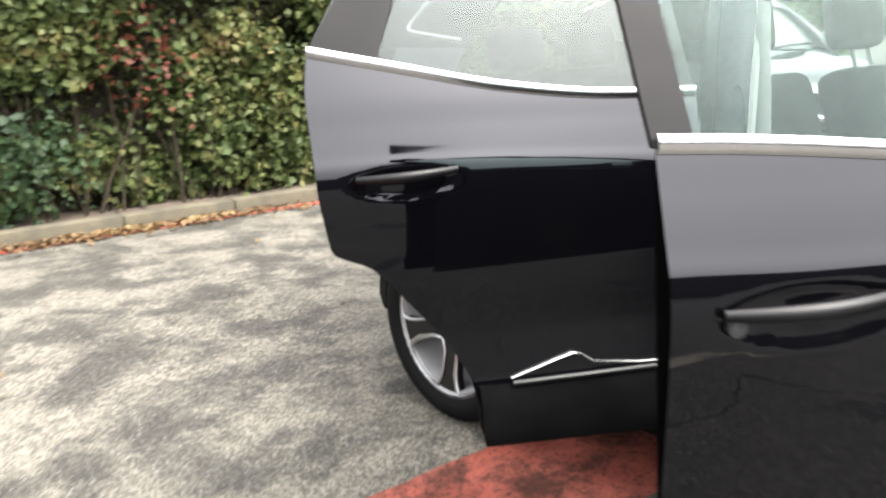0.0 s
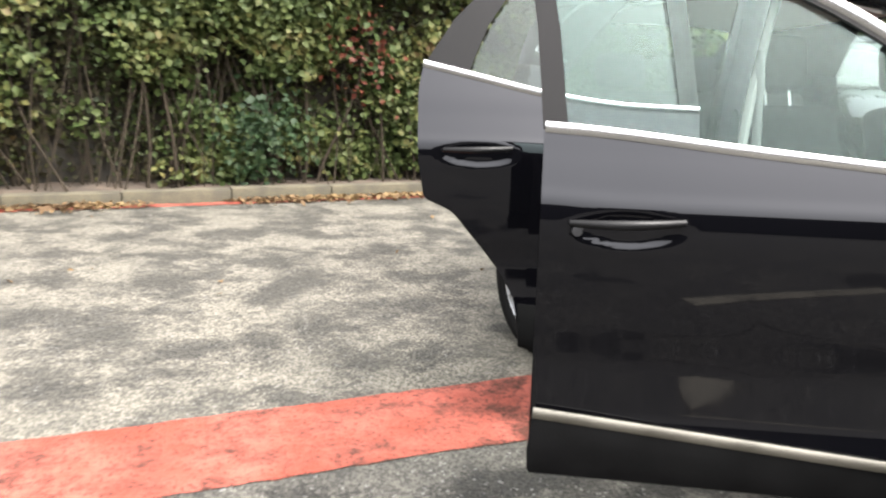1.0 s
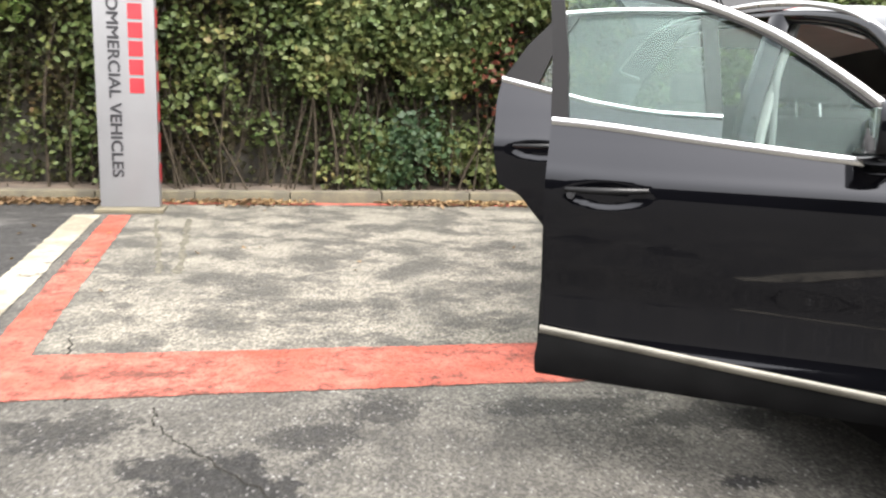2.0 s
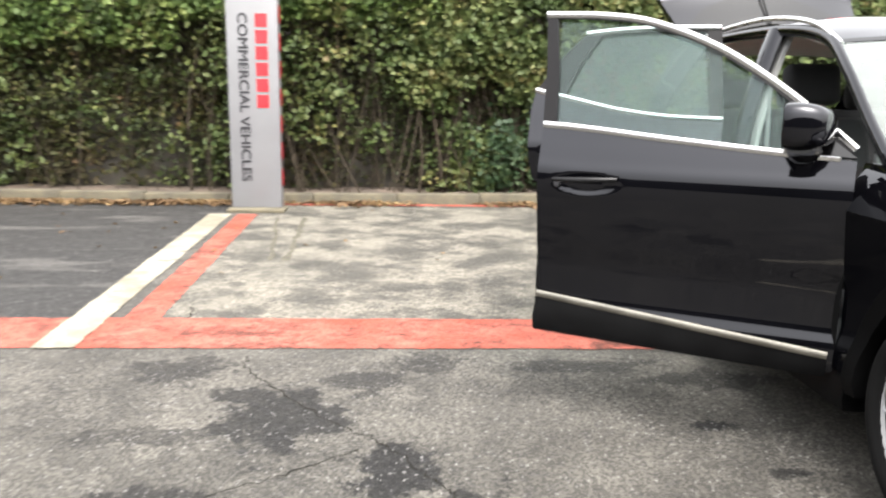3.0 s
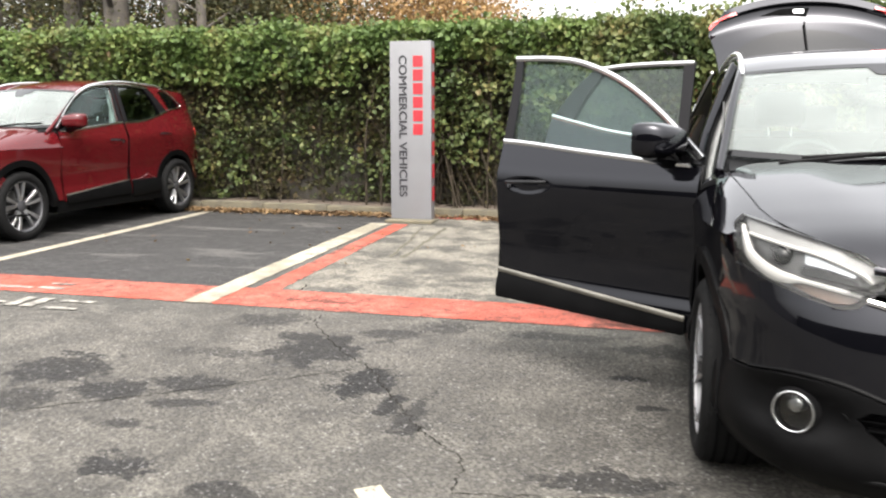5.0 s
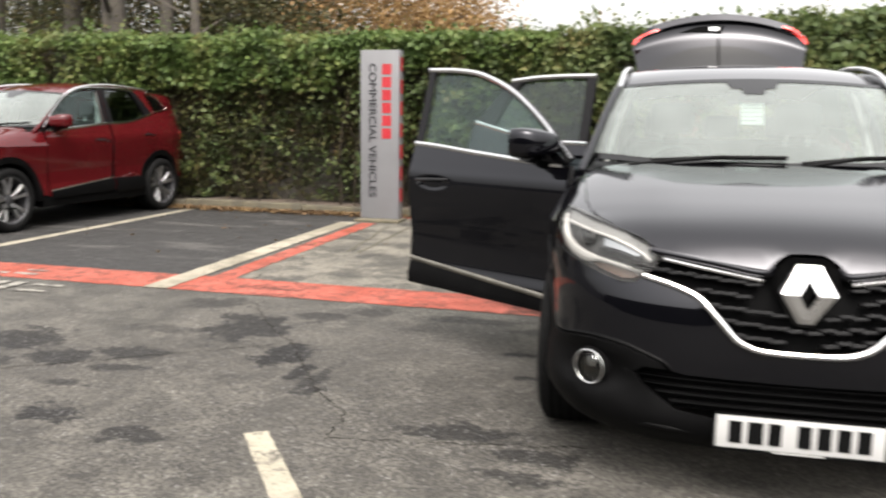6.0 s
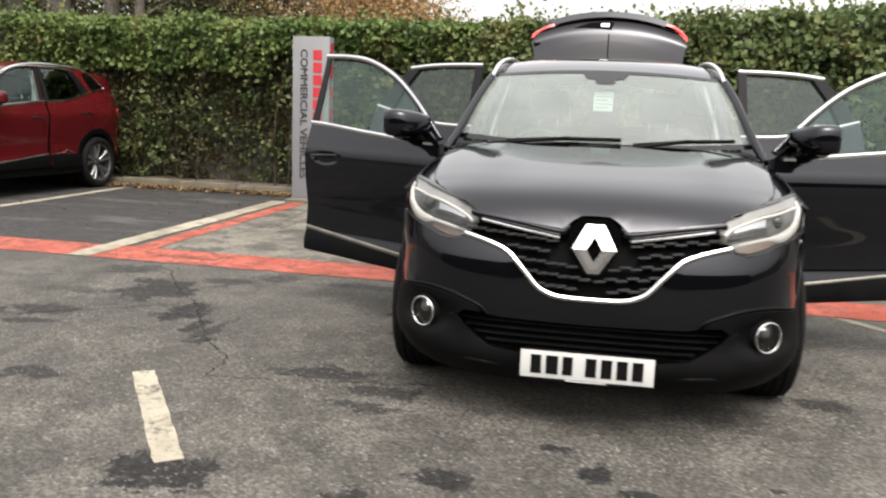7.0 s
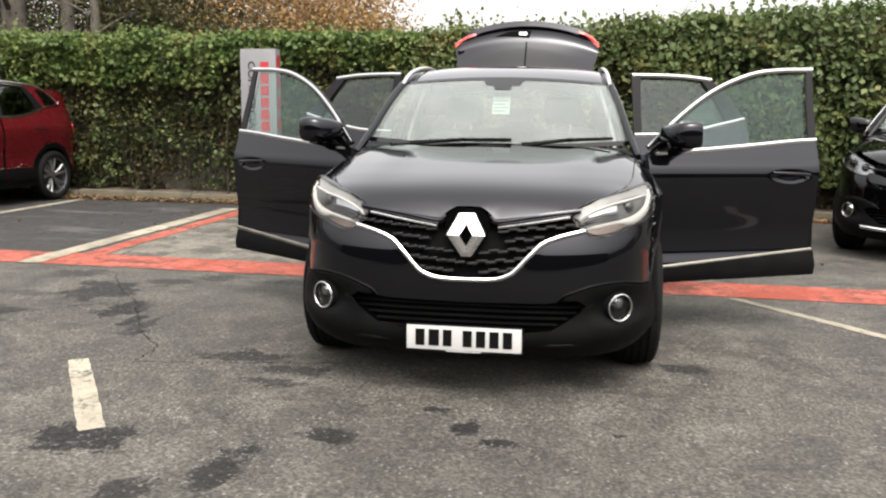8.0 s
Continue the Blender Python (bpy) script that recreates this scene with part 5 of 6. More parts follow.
def crack(pts, w, seed, mat=None):
    rng = random.Random(seed)
    line = smooth_line([Vector(p) for p in pts], 14)
    bm = bmesh.new()
    prev = None
    for i, p in enumerate(line):
        p = p + Vector((rng.uniform(-1, 1), rng.uniform(-1, 1))) * 0.014
        d = (line[min(i + 1, len(line) - 1)] - line[max(i - 1, 0)]).normalized()
        nn = Vector((-d.y, d.x)) * w * rng.uniform(0.35, 1.3)
        cur = [bm.verts.new((*(p + nn), 0.0025)), bm.verts.new((*(p - nn), 0.0025))]
        if prev:
            bm.faces.new((prev[0], prev[1], cur[1], cur[0]))
        prev = cur
    bmesh.ops.recalc_face_normals(bm, faces=bm.faces[:])
    tagged(done("crack", bm, mat or M_CRACK), "dark crack in the asphalt", "crack", kind="structure")


crack([(-3.2, 2.5), (-3.177, 2.338), (-3.04, 2.12), (-2.75, 1.74), (-2.525, 1.51), (-2.33, 1.2), (-2.206, 1.01), (-2.01, 0.72), (-1.8, 0.5), (-1.75, 0.2)], 0.0038, 1)
crack([(-4.6, -0.08), (-3.67, 0.618), (-3.088, 1.063), (-2.608, 1.441)], 0.0035, 2)
crack([(-3.72, 3.5), (-3.6, 2.9), (-3.55, 2.62)], 0.005, 3)
crack([(-3.75, 6.78), (-3.6, 5.7), (-3.47, 4.75)], 0.022, 8, M_SEAM)
crack([(-3.49, 6.82), (-3.42, 5.8), (-3.36, 4.75)], 0.03, 9, M_SEAM)
crack([(-1.75, 0.2), (-1.2, 0.3), (-0.7, 0.42)], 0.0035, 5)

# ---- kerb ----
M_KERB = plain("weathered_concrete_kerb", (0.056, 0.048, 0.030), 0.9, 0, 0.4, scale=5, bumps=0.5, fine=70)
kerb = thing("kerb", pose(0, 0, 0), "weathered tan concrete kerb along the hedge", "kerb")
kerb["kind"] = "structure"
rng = random.Random(11)
stone_mesh = None
for i in range(24):
    x = -14.5 + i * 0.915
    if stone_mesh is None:
        stone = part("kerb_stone", box(0.004, 7.77, -0.1, 0.911, 7.93, 0.115, 0.016), M_KERB, kerb)
        stone_mesh = stone.data
    else:
        stone = new("kerb_stone", stone_mesh)
        stone.parent = kerb
    stone.location = (x, rng.uniform(-0.008, 0.008), rng.uniform(-0.012, 0.008))

# ---- soil under the hedge ----
M_SOIL = plain("dark_soil", (0.045, 0.032, 0.022), 0.95, 0, 0.4, scale=6, bumps=0.8, fine=50)
bm = bmesh.new()
bmesh.ops.create_grid(bm, x_segments=90, y_segments=6, size=1)
for v in bm.verts:
    v.co = (v.co.x * 14 - 2.5, 8.92 + v.co.y * 1.0, 0.05 + 0.05 * noise.noise((v.co.x * 30, v.co.y * 3, 0)) + 0.03)
tagged(done("verge", bm, M_SOIL), "dark bare soil under the hedge", "soil", kind="structure")


# ---- hedge ----
def leaf_material(name, stops, rough=0.55):
    m, n, l, b = nodes_of(name)
    geo = n.new("ShaderNodeNewGeometry")
    pos = n.new("ShaderNodeTexCoord").outputs["Object"]
    cl = noise_tex(n, l, 1.6, 4, 0.65, vec=pos)
    u = maths(n, l, "ADD", maths(n, l, "MULTIPLY", geo.outputs["Random Per Island"], 0.45), maths(n, l, "MULTIPLY", remap(n, l, cl.outputs[0], 0.32, 0.68), 0.55))
    r = ramp(n, stops)
    l.new(u, r.inputs[0])
    l.new(r.outputs[0], b.inputs["Base Color"])
    b.inputs["Roughness"].default_value, b.inputs["Specular IOR Level"].default_value = rough, 0.2
    tr = n.new("ShaderNodeBsdfTranslucent")
    l.new(r.outputs[0], tr.inputs[0])
    mx = n.new("ShaderNodeMixShader")
    mx.inputs[0].default_value = 0.3
    l.new(b.outputs[0], mx.inputs[1]), l.new(tr.outputs[0], mx.inputs[2]), l.new(mx.outputs[0], n["Material Output"].inputs[0])
    return m


def leaves(name, centres, sizes, mat, parent, rs, face=None, spread=0.9, label="", droop=0.3):
    """Many small pointed leaves, each folded along its middle."""
    n = len(centres)
    nrm = rs.normal(size=(n, 3)) * spread + (np.array([0, -0.8, 0.45]) if face is None else np.array(face))
    nrm /= np.linalg.norm(nrm, axis=1, keepdims=True)
    d = rs.normal(size=(n, 3)) + np.array([0, 0, -droop])
    d -= nrm * (d * nrm).sum(1, keepdims=True)
    d /= np.linalg.norm(d, axis=1, keepdims=True)
    s = np.cross(nrm, d)
    L, Wd = sizes[:, None], sizes[:, None] * rs.uniform(0.6, 0.9, (n, 1))
    base, tip = centres - d * L * 0.5, centres + d * L * 0.5 - nrm * L * 0.1
    l1, r1 = centres - d * L * 0.08 + s * Wd * 0.5 + nrm * L * 0.1, centres - d * L * 0.08 - s * Wd * 0.5 + nrm * L * 0.1
    co = np.stack([base, l1, tip, r1], 1).reshape(-1, 3).astype(np.float32)
    me = bpy.data.meshes.new(name)
    me.vertices.add(4 * n)
    me.vertices.foreach_set("co", co.ravel())
    idx = (np.arange(n)[:, None] * 4 + np.array([0, 1, 2, 0, 2, 3])).astype(np.int32)
    me.loops.add(6 * n)
    me.loops.foreach_set("vertex_index", idx.ravel())
    me.polygons.add(2 * n)
    me.polygons.foreach_set("loop_start", np.arange(0, 6 * n, 3, dtype=np.int32))
    me.update(calc_edges=True)
    me.materials.append(mat)
    o = new(name, me)
    o.parent = parent
    o["kind"] = "stuff"
    if label:
        o["label"] = label
    return o


def field(x, y, s, seed):
    return noise.noise((x * s, y * s, seed))


M_HEDGE = leaf_material("hedge_leaves", [(0.0, (0.013, 0.020, 0.006)), (0.25, (0.022, 0.032, 0.009)), (0.5, (0.034, 0.043, 0.012)), (0.72, (0.052, 0.052, 0.016)), (0.88, (0.062, 0.044, 0.017)), (1.0, (0.055, 0.028, 0.014))])
M_CLUSTER = leaf_material("yellow_green_leaves", [(0.0, (0.024, 0.041, 0.012)), (0.35, (0.043, 0.062, 0.019)), (0.7, (0.073, 0.086, 0.028)), (0.9, (0.112, 0.100, 0.036)), (1.0, (0.085, 0.048, 0.024))])
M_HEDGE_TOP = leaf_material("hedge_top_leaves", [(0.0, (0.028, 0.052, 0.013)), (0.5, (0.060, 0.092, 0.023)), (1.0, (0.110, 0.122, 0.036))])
M_LAUREL = leaf_material("dark_green_leaves", [(0.0, (0.028, 0.044, 0.016)), (0.6, (0.058, 0.083, 0.029)), (0.9, (0.096, 0.114, 0.040)), (1.0, (0.13, 0.108, 0.040))])
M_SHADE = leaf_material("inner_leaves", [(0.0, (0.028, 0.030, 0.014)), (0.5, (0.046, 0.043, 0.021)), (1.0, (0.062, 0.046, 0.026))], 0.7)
M_CRIMSON = leaf_material("crimson_leaves", [(0.0, (0.055, 0.014, 0.010)), (1.0, (0.11, 0.036, 0.018))])
M_FERN = leaf_material("fern_leaves", [(0.0, (0.010, 0.022, 0.009)), (0.6, (0.019, 0.037, 0.015)), (1.0, (0.036, 0.056, 0.021))])
M_TWIG = plain("brown_hedge_stems", (0.029, 0.023, 0.0165), 0.9, 0, 0.35, scale=20, bumps=0.5, spec=0.1)
# backing colour: the shade between the leaves is painted into it
M_CORE = plain("painted_hedge_shade", (0.019, 0.016, 0.0115), 1.0, 0, 0.5, scale=14, bumps=1.0, fine=40)


def hedge_top(x):
    return 2.42 + 0.10 * field(x, 0, 0.5, 3) + 0.06 * field(x, 0, 1.7, 5) + 0.30 * min(1, max(0, (x - 0.5) / 3.0))


def hedge_front(x, z):
    return 8.22 + 0.13 * field(x, z, 0.8, 7) + 0.08 * field(x, z, 2.4, 9) - 0.22 * min(1, max(0, (z - 0.5) / 1.2)) + 0.15


hedge = thing("hedge", pose(0, 0, 0), "tall clipped hedge in autumn green and yellow leaf", "hedge")
rs = np.random.RandomState(5)
X0, X1 = -15.5, 11.0


def thin(x):
    """How open the hedge is: bare and stemmy in the middle stretch, dense to either side."""
    return min(1, max(0, (x + 4.6) / 0.8)) * min(1, max(0, (0.1 - x) / 1.4))


pts, siz = [], []
while len(pts) < 60000:
    x, z = rs.uniform(X0, X1), rs.uniform(0.12, 2.9)
    if z > hedge_top(x):
        continue
    low = min(1, max(0, (z - 0.15) / 1.0))
    keep = (0.42 + 0.58 * low) * (1 - (0.85 - 0.35 * low) * thin(x)) + 1.0 * field(x * 1.6, z * 0.7, 1.3, 21)
    if rs.uniform() > keep:
        continue
    pts.append((x, hedge_front(x, z) + abs(rs.normal()) * 0.2 - 0.02, z))
    siz.append(rs.uniform(0.035, 0.068))
leaves("foliage", np.array(pts), np.array(siz), M_HEDGE, hedge, rs, label="mixed green, yellow and bronze leaves")
pts, siz = [], []
while len(pts) < 45000:
    x, z = (rs.uniform(X0, X1) if rs.uniform() < 0.52 else rs.uniform(-2.4, 2.0)), rs.uniform(0.15, 2.8)
    low = min(1, max(0, (z - 0.1) / 0.9))
    if z > hedge_top(x) or rs.uniform() > (0.14 + 0.33 * low + 1.35 * field(x, z, 1.5, 23)) * (0.22 + 0.6 * min(1, max(0, (z - 1.5) / 0.6)) if x < -4.7 else 1 - 0.25 * thin(x) * (1 - low)):
        continue
    c, k, r = (x, hedge_front(x, z) - 0.05 + 0.06 * rs.normal(), z), rs.randint(5, 16), rs.uniform(0.05, 0.13)
    for _ in range(k):
        pts.append((c[0] + r * rs.normal(), c[1] + 0.5 * r * rs.normal(), c[2] + r * rs.normal() * 0.8))
        siz.append(rs.uniform(0.055, 0.100))
leaves("leaf_spray", np.array(pts), np.array(siz), M_CLUSTER, hedge, rs, label="yellow-green leaf sprays")
pts, siz = [], []
while len(pts) < 26000:
    x = rs.uniform(X0, X1)
    d = rs.uniform(0, 1.6)
    z = hedge_top(x) + 0.05 * rs.normal() + 0.04 * field(x, d, 2.5, 31) - 0.02
    if rs.uniform() < 0.035:
        z += rs.uniform(0.02, 0.28) * max(0.2, 1 + field(x, d, 1.1, 41))
    pts.append((x, 8.12 + d + 0.1 * field(x, 1, 0.8, 7), z))
    siz.append(rs.uniform(0.045, 0.08))
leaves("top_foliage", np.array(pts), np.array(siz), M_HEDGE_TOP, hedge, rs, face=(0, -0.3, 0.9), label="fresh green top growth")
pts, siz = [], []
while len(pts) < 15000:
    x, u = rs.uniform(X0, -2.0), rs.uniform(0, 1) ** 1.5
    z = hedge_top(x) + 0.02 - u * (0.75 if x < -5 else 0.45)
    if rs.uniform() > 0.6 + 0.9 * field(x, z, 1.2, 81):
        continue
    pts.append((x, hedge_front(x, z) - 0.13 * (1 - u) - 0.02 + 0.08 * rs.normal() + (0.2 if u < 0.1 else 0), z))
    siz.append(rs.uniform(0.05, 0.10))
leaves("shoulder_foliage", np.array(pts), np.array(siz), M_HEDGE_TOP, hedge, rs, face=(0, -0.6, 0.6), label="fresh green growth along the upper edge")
pts, siz = [], []
while len(pts) < 12000:
    x, z = rs.uniform(1.2, X1), rs.uniform(0.4, 2.8)
    if z > hedge_top(x) + 0.08 or rs.uniform() > 0.55 + 0.8 * field(x, z, 1.1, 51):
        continue
    pts.append((x, hedge_front(x, z) - 0.08 + 0.1 * rs.normal(), z))
    siz.append(rs.uniform(0.07, 0.12))
leaves("broad_foliage", np.array(pts), np.array(siz), M_LAUREL, hedge, rs, label="broader dark green leaves")
pts = [(-0.42 + 0.2 * rs.normal(), 8.03 + 0.06 * rs.normal(), 1.32 + 0.26 * rs.normal()) for _ in range(120)]
deep = [(rs.uniform(X0, X1), rs.uniform(0.1, 2.45)) for _ in range(36000)]
deep = np.array([(x, hedge_front(x, z) + rs.uniform(0.16, 0.34), z) for x, z in deep if z < hedge_top(x) - 0.08])
leaves("shaded_foliage", deep, rs.uniform(0.06, 0.11, len(deep)), M_SHADE, hedge, rs, label="dull brown and olive inner leaves")
leaves("crimson_sprig", np.array(pts), rs.uniform(0.05, 0.08, len(pts)), M_CRIMSON, hedge, rs, label="small patch of crimson leaves")
pts = [(-1.35 + 0.19 * rs.normal(), 8.0 + 0.08 * rs.normal(), 0.55 + 0.2 * rs.normal()) for _ in range(480)]
leaves("fern_clump", np.array([p for p in pts if p[2] > 0.1]), rs.uniform(0.04, 0.09, sum(p[2] > 0.1 for p in pts)), M_FERN, hedge, rs, label="dark green ferny clump at the foot")
stems = []
for i in range(270):
    x = rs.uniform(X0, X1) if i < 160 else rs.uniform(-4.8, 0.6)
    y = 8.32 + rs.uniform(-0.18, 0.2)
    lean = rs.normal() * 0.42
    hgt = rs.uniform(1.3, 2.5)
    path = [(x + lean * u + 0.05 * math.sin(5 * u + i), y + 0.05 * math.sin(3 * u + i * 2), 0.05 + hgt * u) for u in np.linspace(0, 1, 6)]
    stems.append(tube(path, 0.004 + 0.016 * rs.uniform() ** 3, seg=5, taper=lambda u: 1 - 0.6 * u))
part("stem_growth", merged(*stems), M_TWIG, hedge, "bare brown upright stems")["kind"] = "stuff"
twigs = []
for i in range(420):
    x, z = rs.uniform(X0, X1), rs.uniform(0.3, 2.3)
    y = hedge_front(x, z) + rs.uniform(-0.02, 0.2)
    dx, dz = rs.normal() * 0.16, rs.uniform(0.05, 0.35)
    twigs.append(tube([(x, y + 0.1, z), (x + dx * 0.5, y, z + dz * 0.6), (x + dx, y - 0.02, z + dz)], 0.0045, seg=4, taper=lambda u: 1 - 0.6 * u))
for i in range(90):
    x, d = rs.uniform(X0, X1), rs.uniform(0, 1.2)
    z = hedge_top(x)
    g = rs.uniform(0.1, 0.35)
    twigs.append(tube([(x, 8.2 + d, z - 0.15), (x + rs.normal() * 0.03, 8.2 + d, z + g * 0.5), (x + rs.normal() * 0.07, 8.2 + d, z + g)], 0.005, seg=4, taper=lambda u: 1 - 0.6 * u))
part("twig_growth", merged(*twigs), M_TWIG, hedge)["kind"] = "stuff"
# solid dark sheet behind the leaves, in place of the hedge's inner shade
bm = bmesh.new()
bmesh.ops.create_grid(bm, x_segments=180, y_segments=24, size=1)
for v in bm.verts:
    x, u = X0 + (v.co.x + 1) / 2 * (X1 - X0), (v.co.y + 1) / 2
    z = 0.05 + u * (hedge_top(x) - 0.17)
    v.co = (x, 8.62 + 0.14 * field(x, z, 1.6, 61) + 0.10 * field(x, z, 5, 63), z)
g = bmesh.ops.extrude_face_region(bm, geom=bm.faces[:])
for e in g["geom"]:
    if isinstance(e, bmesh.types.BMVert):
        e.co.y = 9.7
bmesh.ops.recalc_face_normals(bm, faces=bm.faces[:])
part("shade_backing", bm, M_CORE, hedge, "dark backing sheet coloured as the shade inside the hedge")

pts, siz = [], []
for i in range(70):
    x, d = (rs.uniform(-1.5, 9) if i < 48 else rs.uniform(X0, X1)), rs.uniform(0, 1.0)
    g, a = rs.uniform(0.12, 0.42), rs.normal() * 0.12
    for u in np.linspace(0, 1, rs.randint(14, 34)):
        pts.append((x + a * u + 0.06 * rs.normal() * (1.1 - u), 8.2 + d + 0.06 * rs.normal(), hedge_top(x) - 0.05 + g * u))
        siz.append(rs.uniform(0.045, 0.085))
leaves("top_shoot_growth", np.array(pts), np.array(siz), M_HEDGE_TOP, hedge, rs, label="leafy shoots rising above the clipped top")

# fallen leaves along the kerb
M_LITTER = leaf_material("fallen_leaves", [(0.0, (0.042, 0.026, 0.015)), (0.4, (0.095, 0.058, 0.030)), (0.75, (0.150, 0.098, 0.048)), (1.0, (0.24, 0.175, 0.085))], 0.7)
pts, siz = [], []
while len(pts) < 7000:
    x, y = rs.uniform(-14, 6), 7.77 - abs(rs.normal()) * 0.13
    if rs.uniform() > 0.55 + 0.7 * field(x, y, 1.2, 71) - (0.25 if x > -3.9 else -0.3) or y < 7.3:
        continue
    pts.append((x, y, 0.012 + rs.uniform(0, 0.03)))
    siz.append(rs.uniform(0.035, 0.075))
for i in range(60):
    pts.append((rs.uniform(-7, 3), rs.uniform(4.0, 7.5), 0.012))
    siz.append(rs.uniform(0.03, 0.06))
lit = leaves("leaf_litter", np.array(pts), np.array(siz), M_LITTER, None, rs, face=(0, 0, 1.5), spread=0.5, droop=0)
tagged(lit, "fallen yellow and brown leaves along the kerb", "leaves", kind="stuff")

# ---- trees behind ----
M_BARK = plain("grey_brown_bark", (0.040, 0.034, 0.027), 0.9, 0, 0.4, scale=6, bumps=0.8, fine=30)
M_AUTUMN = leaf_material("autumn_leaves", [(0.0, (0.055, 0.042, 0.020)), (0.4, (0.17, 0.10, 0.042)), (0.75, (0.25, 0.155, 0.065)), (1.0, (0.30, 0.215, 0.11))])
M_OLIVE = leaf_material("olive_leaves", [(0.0, (0.016, 0.021, 0.009)), (0.6, (0.042, 0.042, 0.016)), (1.0, (0.12, 0.085, 0.032))])


def build_tree(x, y, height, crown, mat, count, seed, bare, label, size=0.085):
    r = np.random.RandomState(seed)
    t = thing("tree", pose(x, y, 0), label, "tree", "trees behind the hedge")
    trunk = [(0.12 * math.sin(u * 3 + seed), 0.1 * math.cos(u * 2 + seed), u * height * 0.75) for u in np.linspace(0, 1, 8)]
    part("trunk", tube(trunk, 0.16 * height / 7, seg=9, taper=lambda u: 1 - 0.75 * u), M_BARK, t)
    ends, limbs = [], []
    for k in range(26):
        h = r.uniform(0.22, 0.75) * height
        a, ln = r.uniform(0, 2 * math.pi), r.uniform(0.4, 1.0) * crown
        p0 = Vector((0, 0, h))
        p2 = p0 + Vector((math.cos(a) * ln, math.sin(a) * ln, r.uniform(0.15, 0.7) * ln))
        p1 = p0.lerp(p2, 0.5) + Vector((r.normal() * 0.1, r.normal() * 0.1, 0.1 * ln))
        limbs.append(tube([p0, p1, p2], 0.035 * height / 7, seg=5, taper=lambda u: 1 - 0.8 * u))
        ends += [p1, p2, p0.lerp(p2, 0.8)]
        for j in range(4):
            q = p1.lerp(p2, r.uniform(0, 1))
            e = q + Vector((r.normal(), r.normal(), abs(r.normal()) * 0.8)) * 0.28 * crown
            limbs.append(tube([q, q.lerp(e, 0.5) + Vector((0, 0, 0.04)), e], 0.012 * height / 7, seg=4, taper=lambda u: 1 - 0.8 * u))
            ends.append(e)
    part("branchwork", merged(*limbs), M_BARK, t)["kind"] = "stuff"
    if count:
        c = np.array([tuple(e) for e in ends])
        count = int(count * (0.7 if mat == M_AUTUMN else 1.15))
        sel = c[r.randint(0, len(c), count)] + r.normal(size=(count, 3)) * 0.24 * crown * (1 - bare)
        sel[:, 2] = np.maximum(sel[:, 2], 0.3)
        leaves("crown", sel, r.uniform(size * 0.6, size * 1.2, count), mat, t, r, face=(0, -0.3, 0.4), spread=1.2)
    return t


for i, (x, y, hh, r0) in enumerate([(-13.3, 13.2, 9.0, 0.2), (-12.1, 13.0, 9.0, 0.26), (-11.0, 13.4, 8.5, 0.15), (-9.9, 12.8, 8.0, 0.1), (-15.0, 13.0, 9.0, 0.22)]):
    stem = thing("tree", pose(x, y, 0), "tall tree with a bare grey-brown trunk", "tree", "trees behind the hedge")
    part("trunk", tube([(0.1 * math.sin(2 * u + i), 0.08 * math.cos(3 * u + i), hh * u) for u in np.linspace(0, 1, 9)], r0, seg=10, taper=lambda u: 1.15 - 0.5 * u), M_BARK, stem)
    boughs = np.random.RandomState(60 + i)
    for k in range(7):
        a, hz, ln = boughs.uniform(0, 6.28), boughs.uniform(2.6, 6.5), boughs.uniform(0.9, 2.2)
        part("limb", tube([(0, 0, hz), (math.cos(a) * ln * 0.5, math.sin(a) * ln * 0.5, hz + 0.25 * ln), (math.cos(a) * ln, math.sin(a) * ln, hz + 0.4 * ln)], r0 * 0.28, seg=6, taper=lambda u: 1 - 0.75 * u), M_BARK, stem)
for i, (x, y, hh, cr, mt, cnt, br, lb) in enumerate([
    (-15.5, 15.5, 8.5, 2.6, M_OLIVE, 20000, 0.0, "half-bare tree with dull olive leaves"), (-12.8, 14.0, 7.5, 2.2, M_OLIVE, 18000, 0.0, "half-bare tree with dull olive leaves"),
    (-10.8, 17.0, 8.0, 2.4, M_OLIVE, 20000, 0.0, "tree with dull olive leaves"), (-9.4, 15.0, 5.6, 2.0, M_OLIVE, 22000, 0.0, "tree with dull olive leaves"),
    (-7.2, 16.5, 5.6, 2.1, M_AUTUMN, 30000, 0.0, "tree in russet autumn leaf"), (-5.6, 16.0, 4.6, 1.5, M_AUTUMN, 20000, 0.0, "small tree in golden autumn leaf"),
    (-18.5, 18.0, 9.0, 3.0, M_OLIVE, 20000, 0.0, "half-bare tree with dull olive leaves"), (-3.6, 20.0, 4.6, 0.9, M_AUTUMN, 350, 0.2, "slender almost bare sapling"), (3.2, 21.0, 5.2, 1.2, M_AUTUMN, 300, 0.2, "slender almost bare sapling"),
    (-13.6, 19.0, 8.0, 3.0, M_AUTUMN, 24000, 0.0, "tree in russet autumn leaf")]):
    build_tree(x, y, hh, cr, mt, cnt, 100 + i, br, lb)

# ---- sign ----
M_SIGN = plain("grey_sign_sheet", (0.104, 0.104, 0.1086), 0.35, 0.0, 0.06, scale=2)
M_SIGNRED = plain("red_sign_vinyl", (0.23, 0.0105, 0.0155), 0.35, 0, 0.06)
M_SIGNTXT = plain("dark_sign_vinyl", (0.008, 0.008, 0.01), 0.4, 0, 0.1)
SX, SY = -4.28, 7.23
sign = thing("sign_pillar", pose(SX, SY, 0), "tall grey metal sign pillar with red and dark lettering", "sign")
part("body", box(0, 0, 0.035, 0.505, 0.16, 2.135, 0.006), M_SIGN, sign)
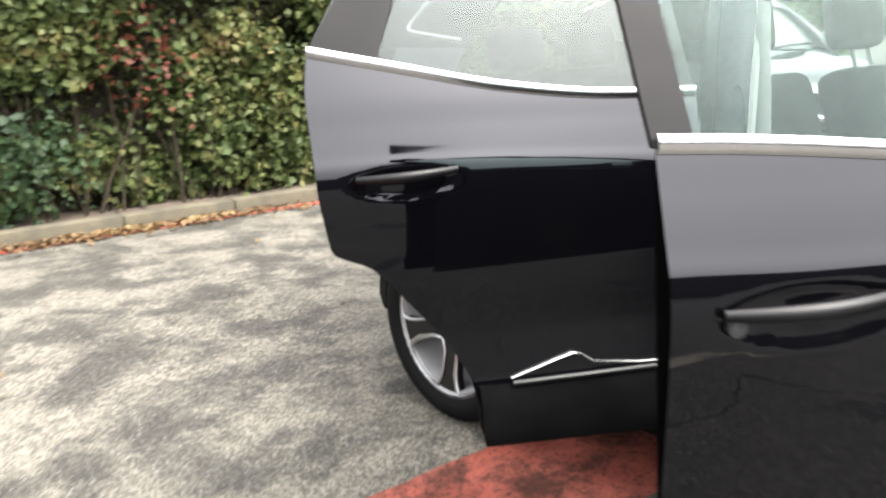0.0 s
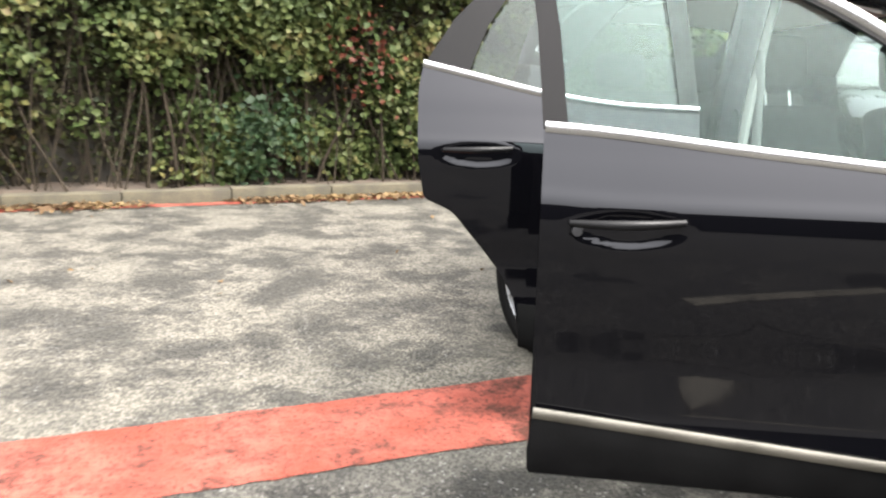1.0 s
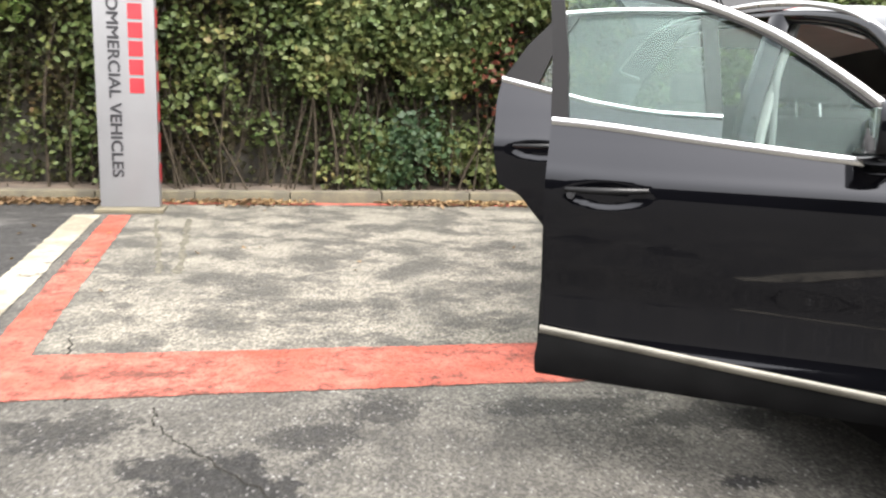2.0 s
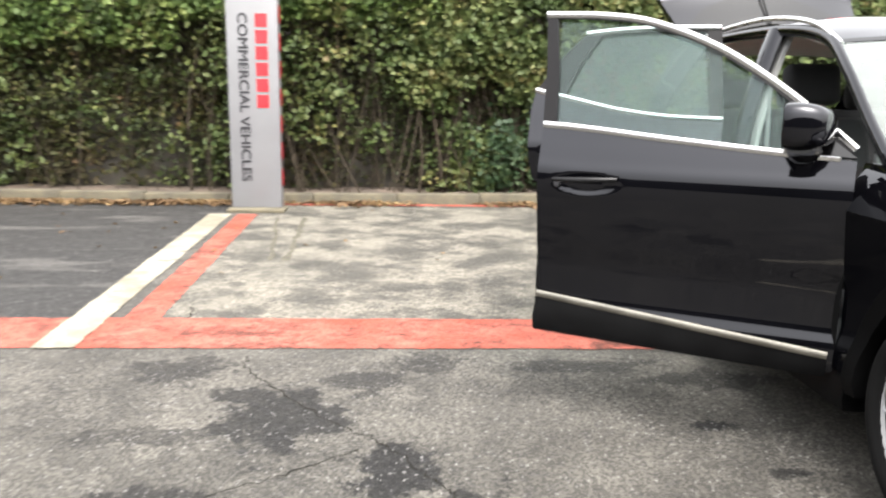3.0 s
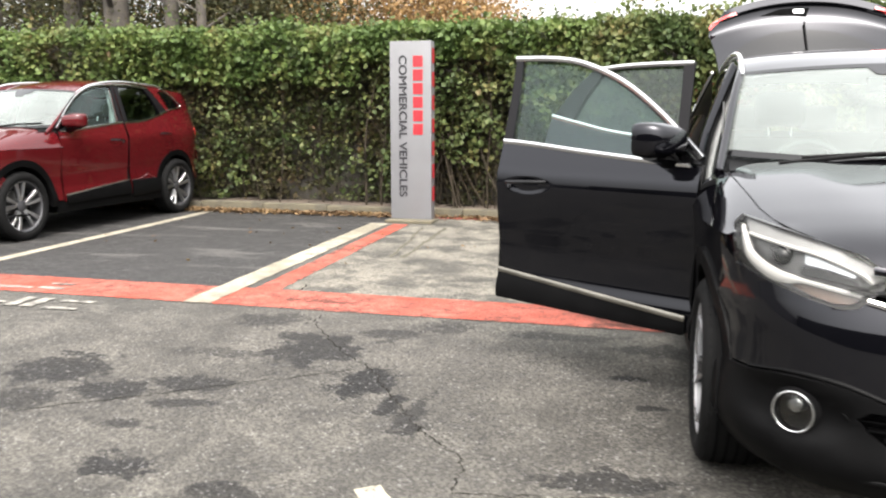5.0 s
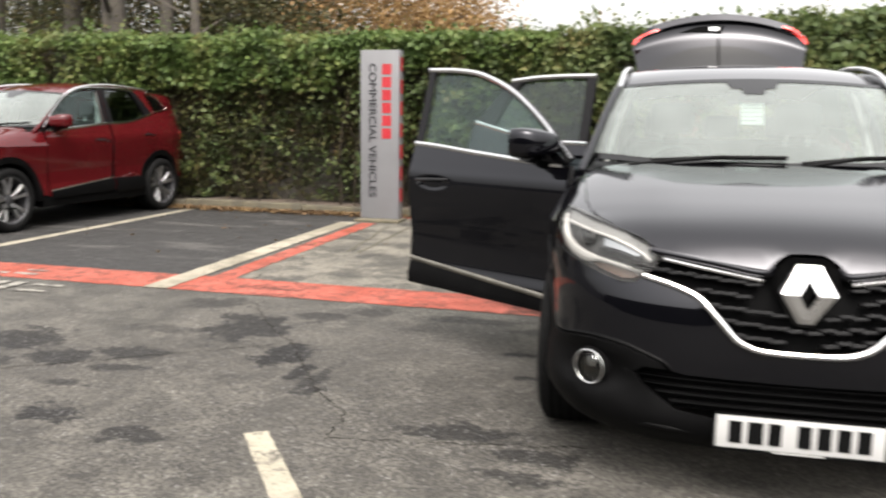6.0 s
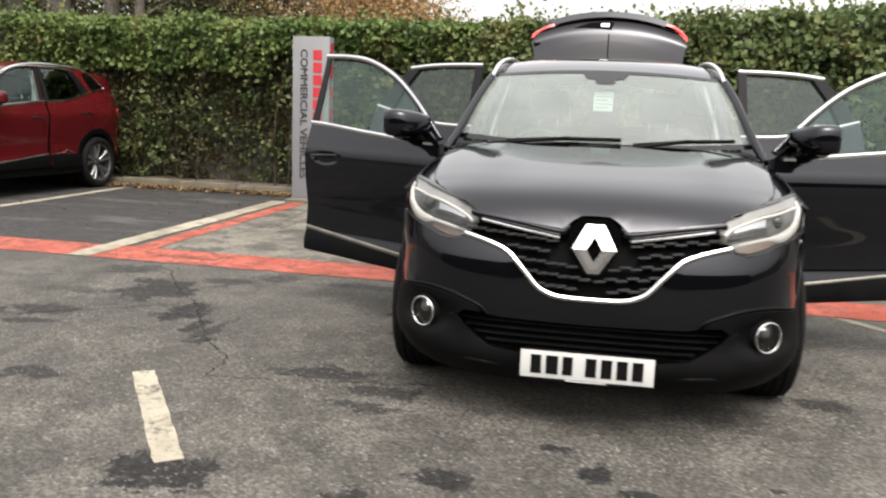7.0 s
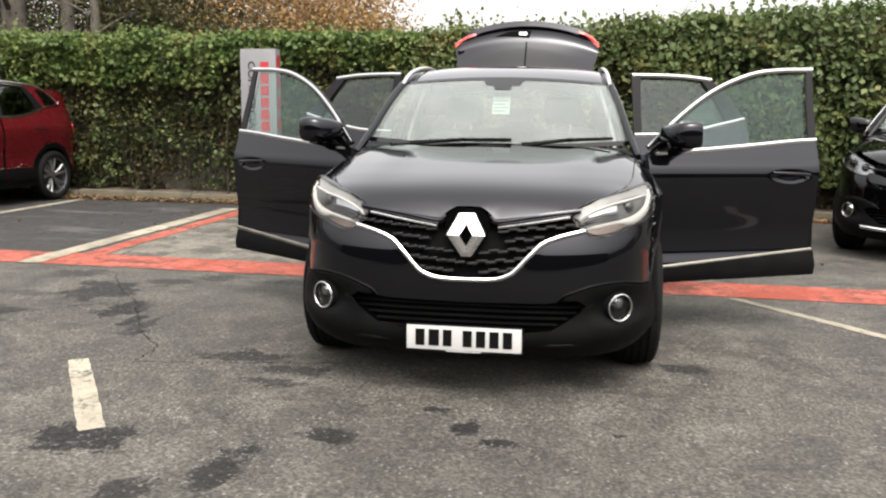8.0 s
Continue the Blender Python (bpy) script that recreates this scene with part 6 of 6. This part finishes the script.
part("base_plate", box(-0.03, -0.16, 0.0, 0.55, 0.20, 0.034, 0.006), M_KERB, sign, "low concrete base")
for k in range(6):
    z1 = 1.965 - k * 0.158
    part("brand_mark", box(0.285, -0.004, z1 - 0.128, 0.405, -0.0008, z1), M_SIGNRED, sign, "red brand lettering bar")
for k in range(7):
    z1 = 2.05 - k * 0.27
    part("side_mark", box(0.5108, 0.03, z1 - 0.17, 0.514, 0.12, z1), M_SIGNRED, sign, "red side lettering bar")
cu = bpy.data.curves.new("sign_words", "FONT")
cu.body, cu.size, cu.extrude, cu.offset = "COMMERCIAL VEHICLES", 0.135, 0.0012, 0.0
cu.align_x, cu.align_y = "LEFT", "BOTTOM_BASELINE"
tmp = new("sign_words", cu)
bpy.context.view_layer.update()
me = bpy.data.meshes.new_from_object(tmp.evaluated_get(bpy.context.evaluated_depsgraph_get()))
bpy.data.objects.remove(tmp)
xs = [v.co.x for v in me.vertices]
fit_len = 1.66 / (max(xs) - min(xs))
for v in me.vertices:
    v.co.x *= fit_len
bold = bmesh.new()
for k, (dx, dy) in enumerate(((0.0035, 0), (-0.0035, 0), (0, 0.003), (0, -0.003))):
    layer = me.copy()
    layer.transform(Matrix.Translation((dx, dy, 0.0006 * k)))
    bold.from_mesh(layer)
    bpy.data.meshes.remove(layer)
words = done("lettering", bold, M_SIGNTXT)
words.parent = sign
words.matrix_local = Matrix.Translation((0.115, -0.003, 1.975)) @ Matrix(((0, 1, 0, 0), (0, 0, -1, 0), (-1, 0, 0, 0), (0, 0, 0, 1)))
words["label"] = "dark lettering reading COMMERCIAL VEHICLES"

# ---- behind the camera: the building mirrored in the paint, plus added unseen side walls ----
M_WALL = plain("dark_clad_wall", (0.022, 0.023, 0.027), 0.6, 0, 0.1, scale=1)
M_SIDE_WALL = plain("grey_reflection_wall", (0.11, 0.11, 0.115), 0.7, 0, 0.1, scale=1)
for nm, bx in (("wall_south", (-34, -16.4, 0, 34, -16, 4.4)), ("wall_west", (-34.4, -16, 0, -34, 8, 3.2)), ("wall_east", (34, -16, 0, 34.4, 8, 3.2))):
    tagged(done(nm, box(*bx), M_WALL if nm == "wall_south" else M_SIDE_WALL), "plain dark clad wall" if nm == "wall_south" else "plain grey unseen wall added for reflections", "wall", kind="structure")

# ---- cars ----
build_car(pose(0, 0, 0, 0, 0, 2.1), "black SUV with all doors and tailgate open", M_BLACK, angles=(59.5, 63.5, 69, 67), tail_open=True)
build_car(pose(-8.33, 4.0, 0, 0, 0, -3.0), "red SUV parked backed against the hedge", M_RED, style=1, front="x", scale=(0.983, 0.987, 1.03), group="parked cars")
build_car(pose(3.40, 4.38, 0, 0, 0, -28), "black SUV parked beside the hedge", M_NAVY, style=1, front="x", scale=(1.0, 1.03, 1.05), group="parked cars")
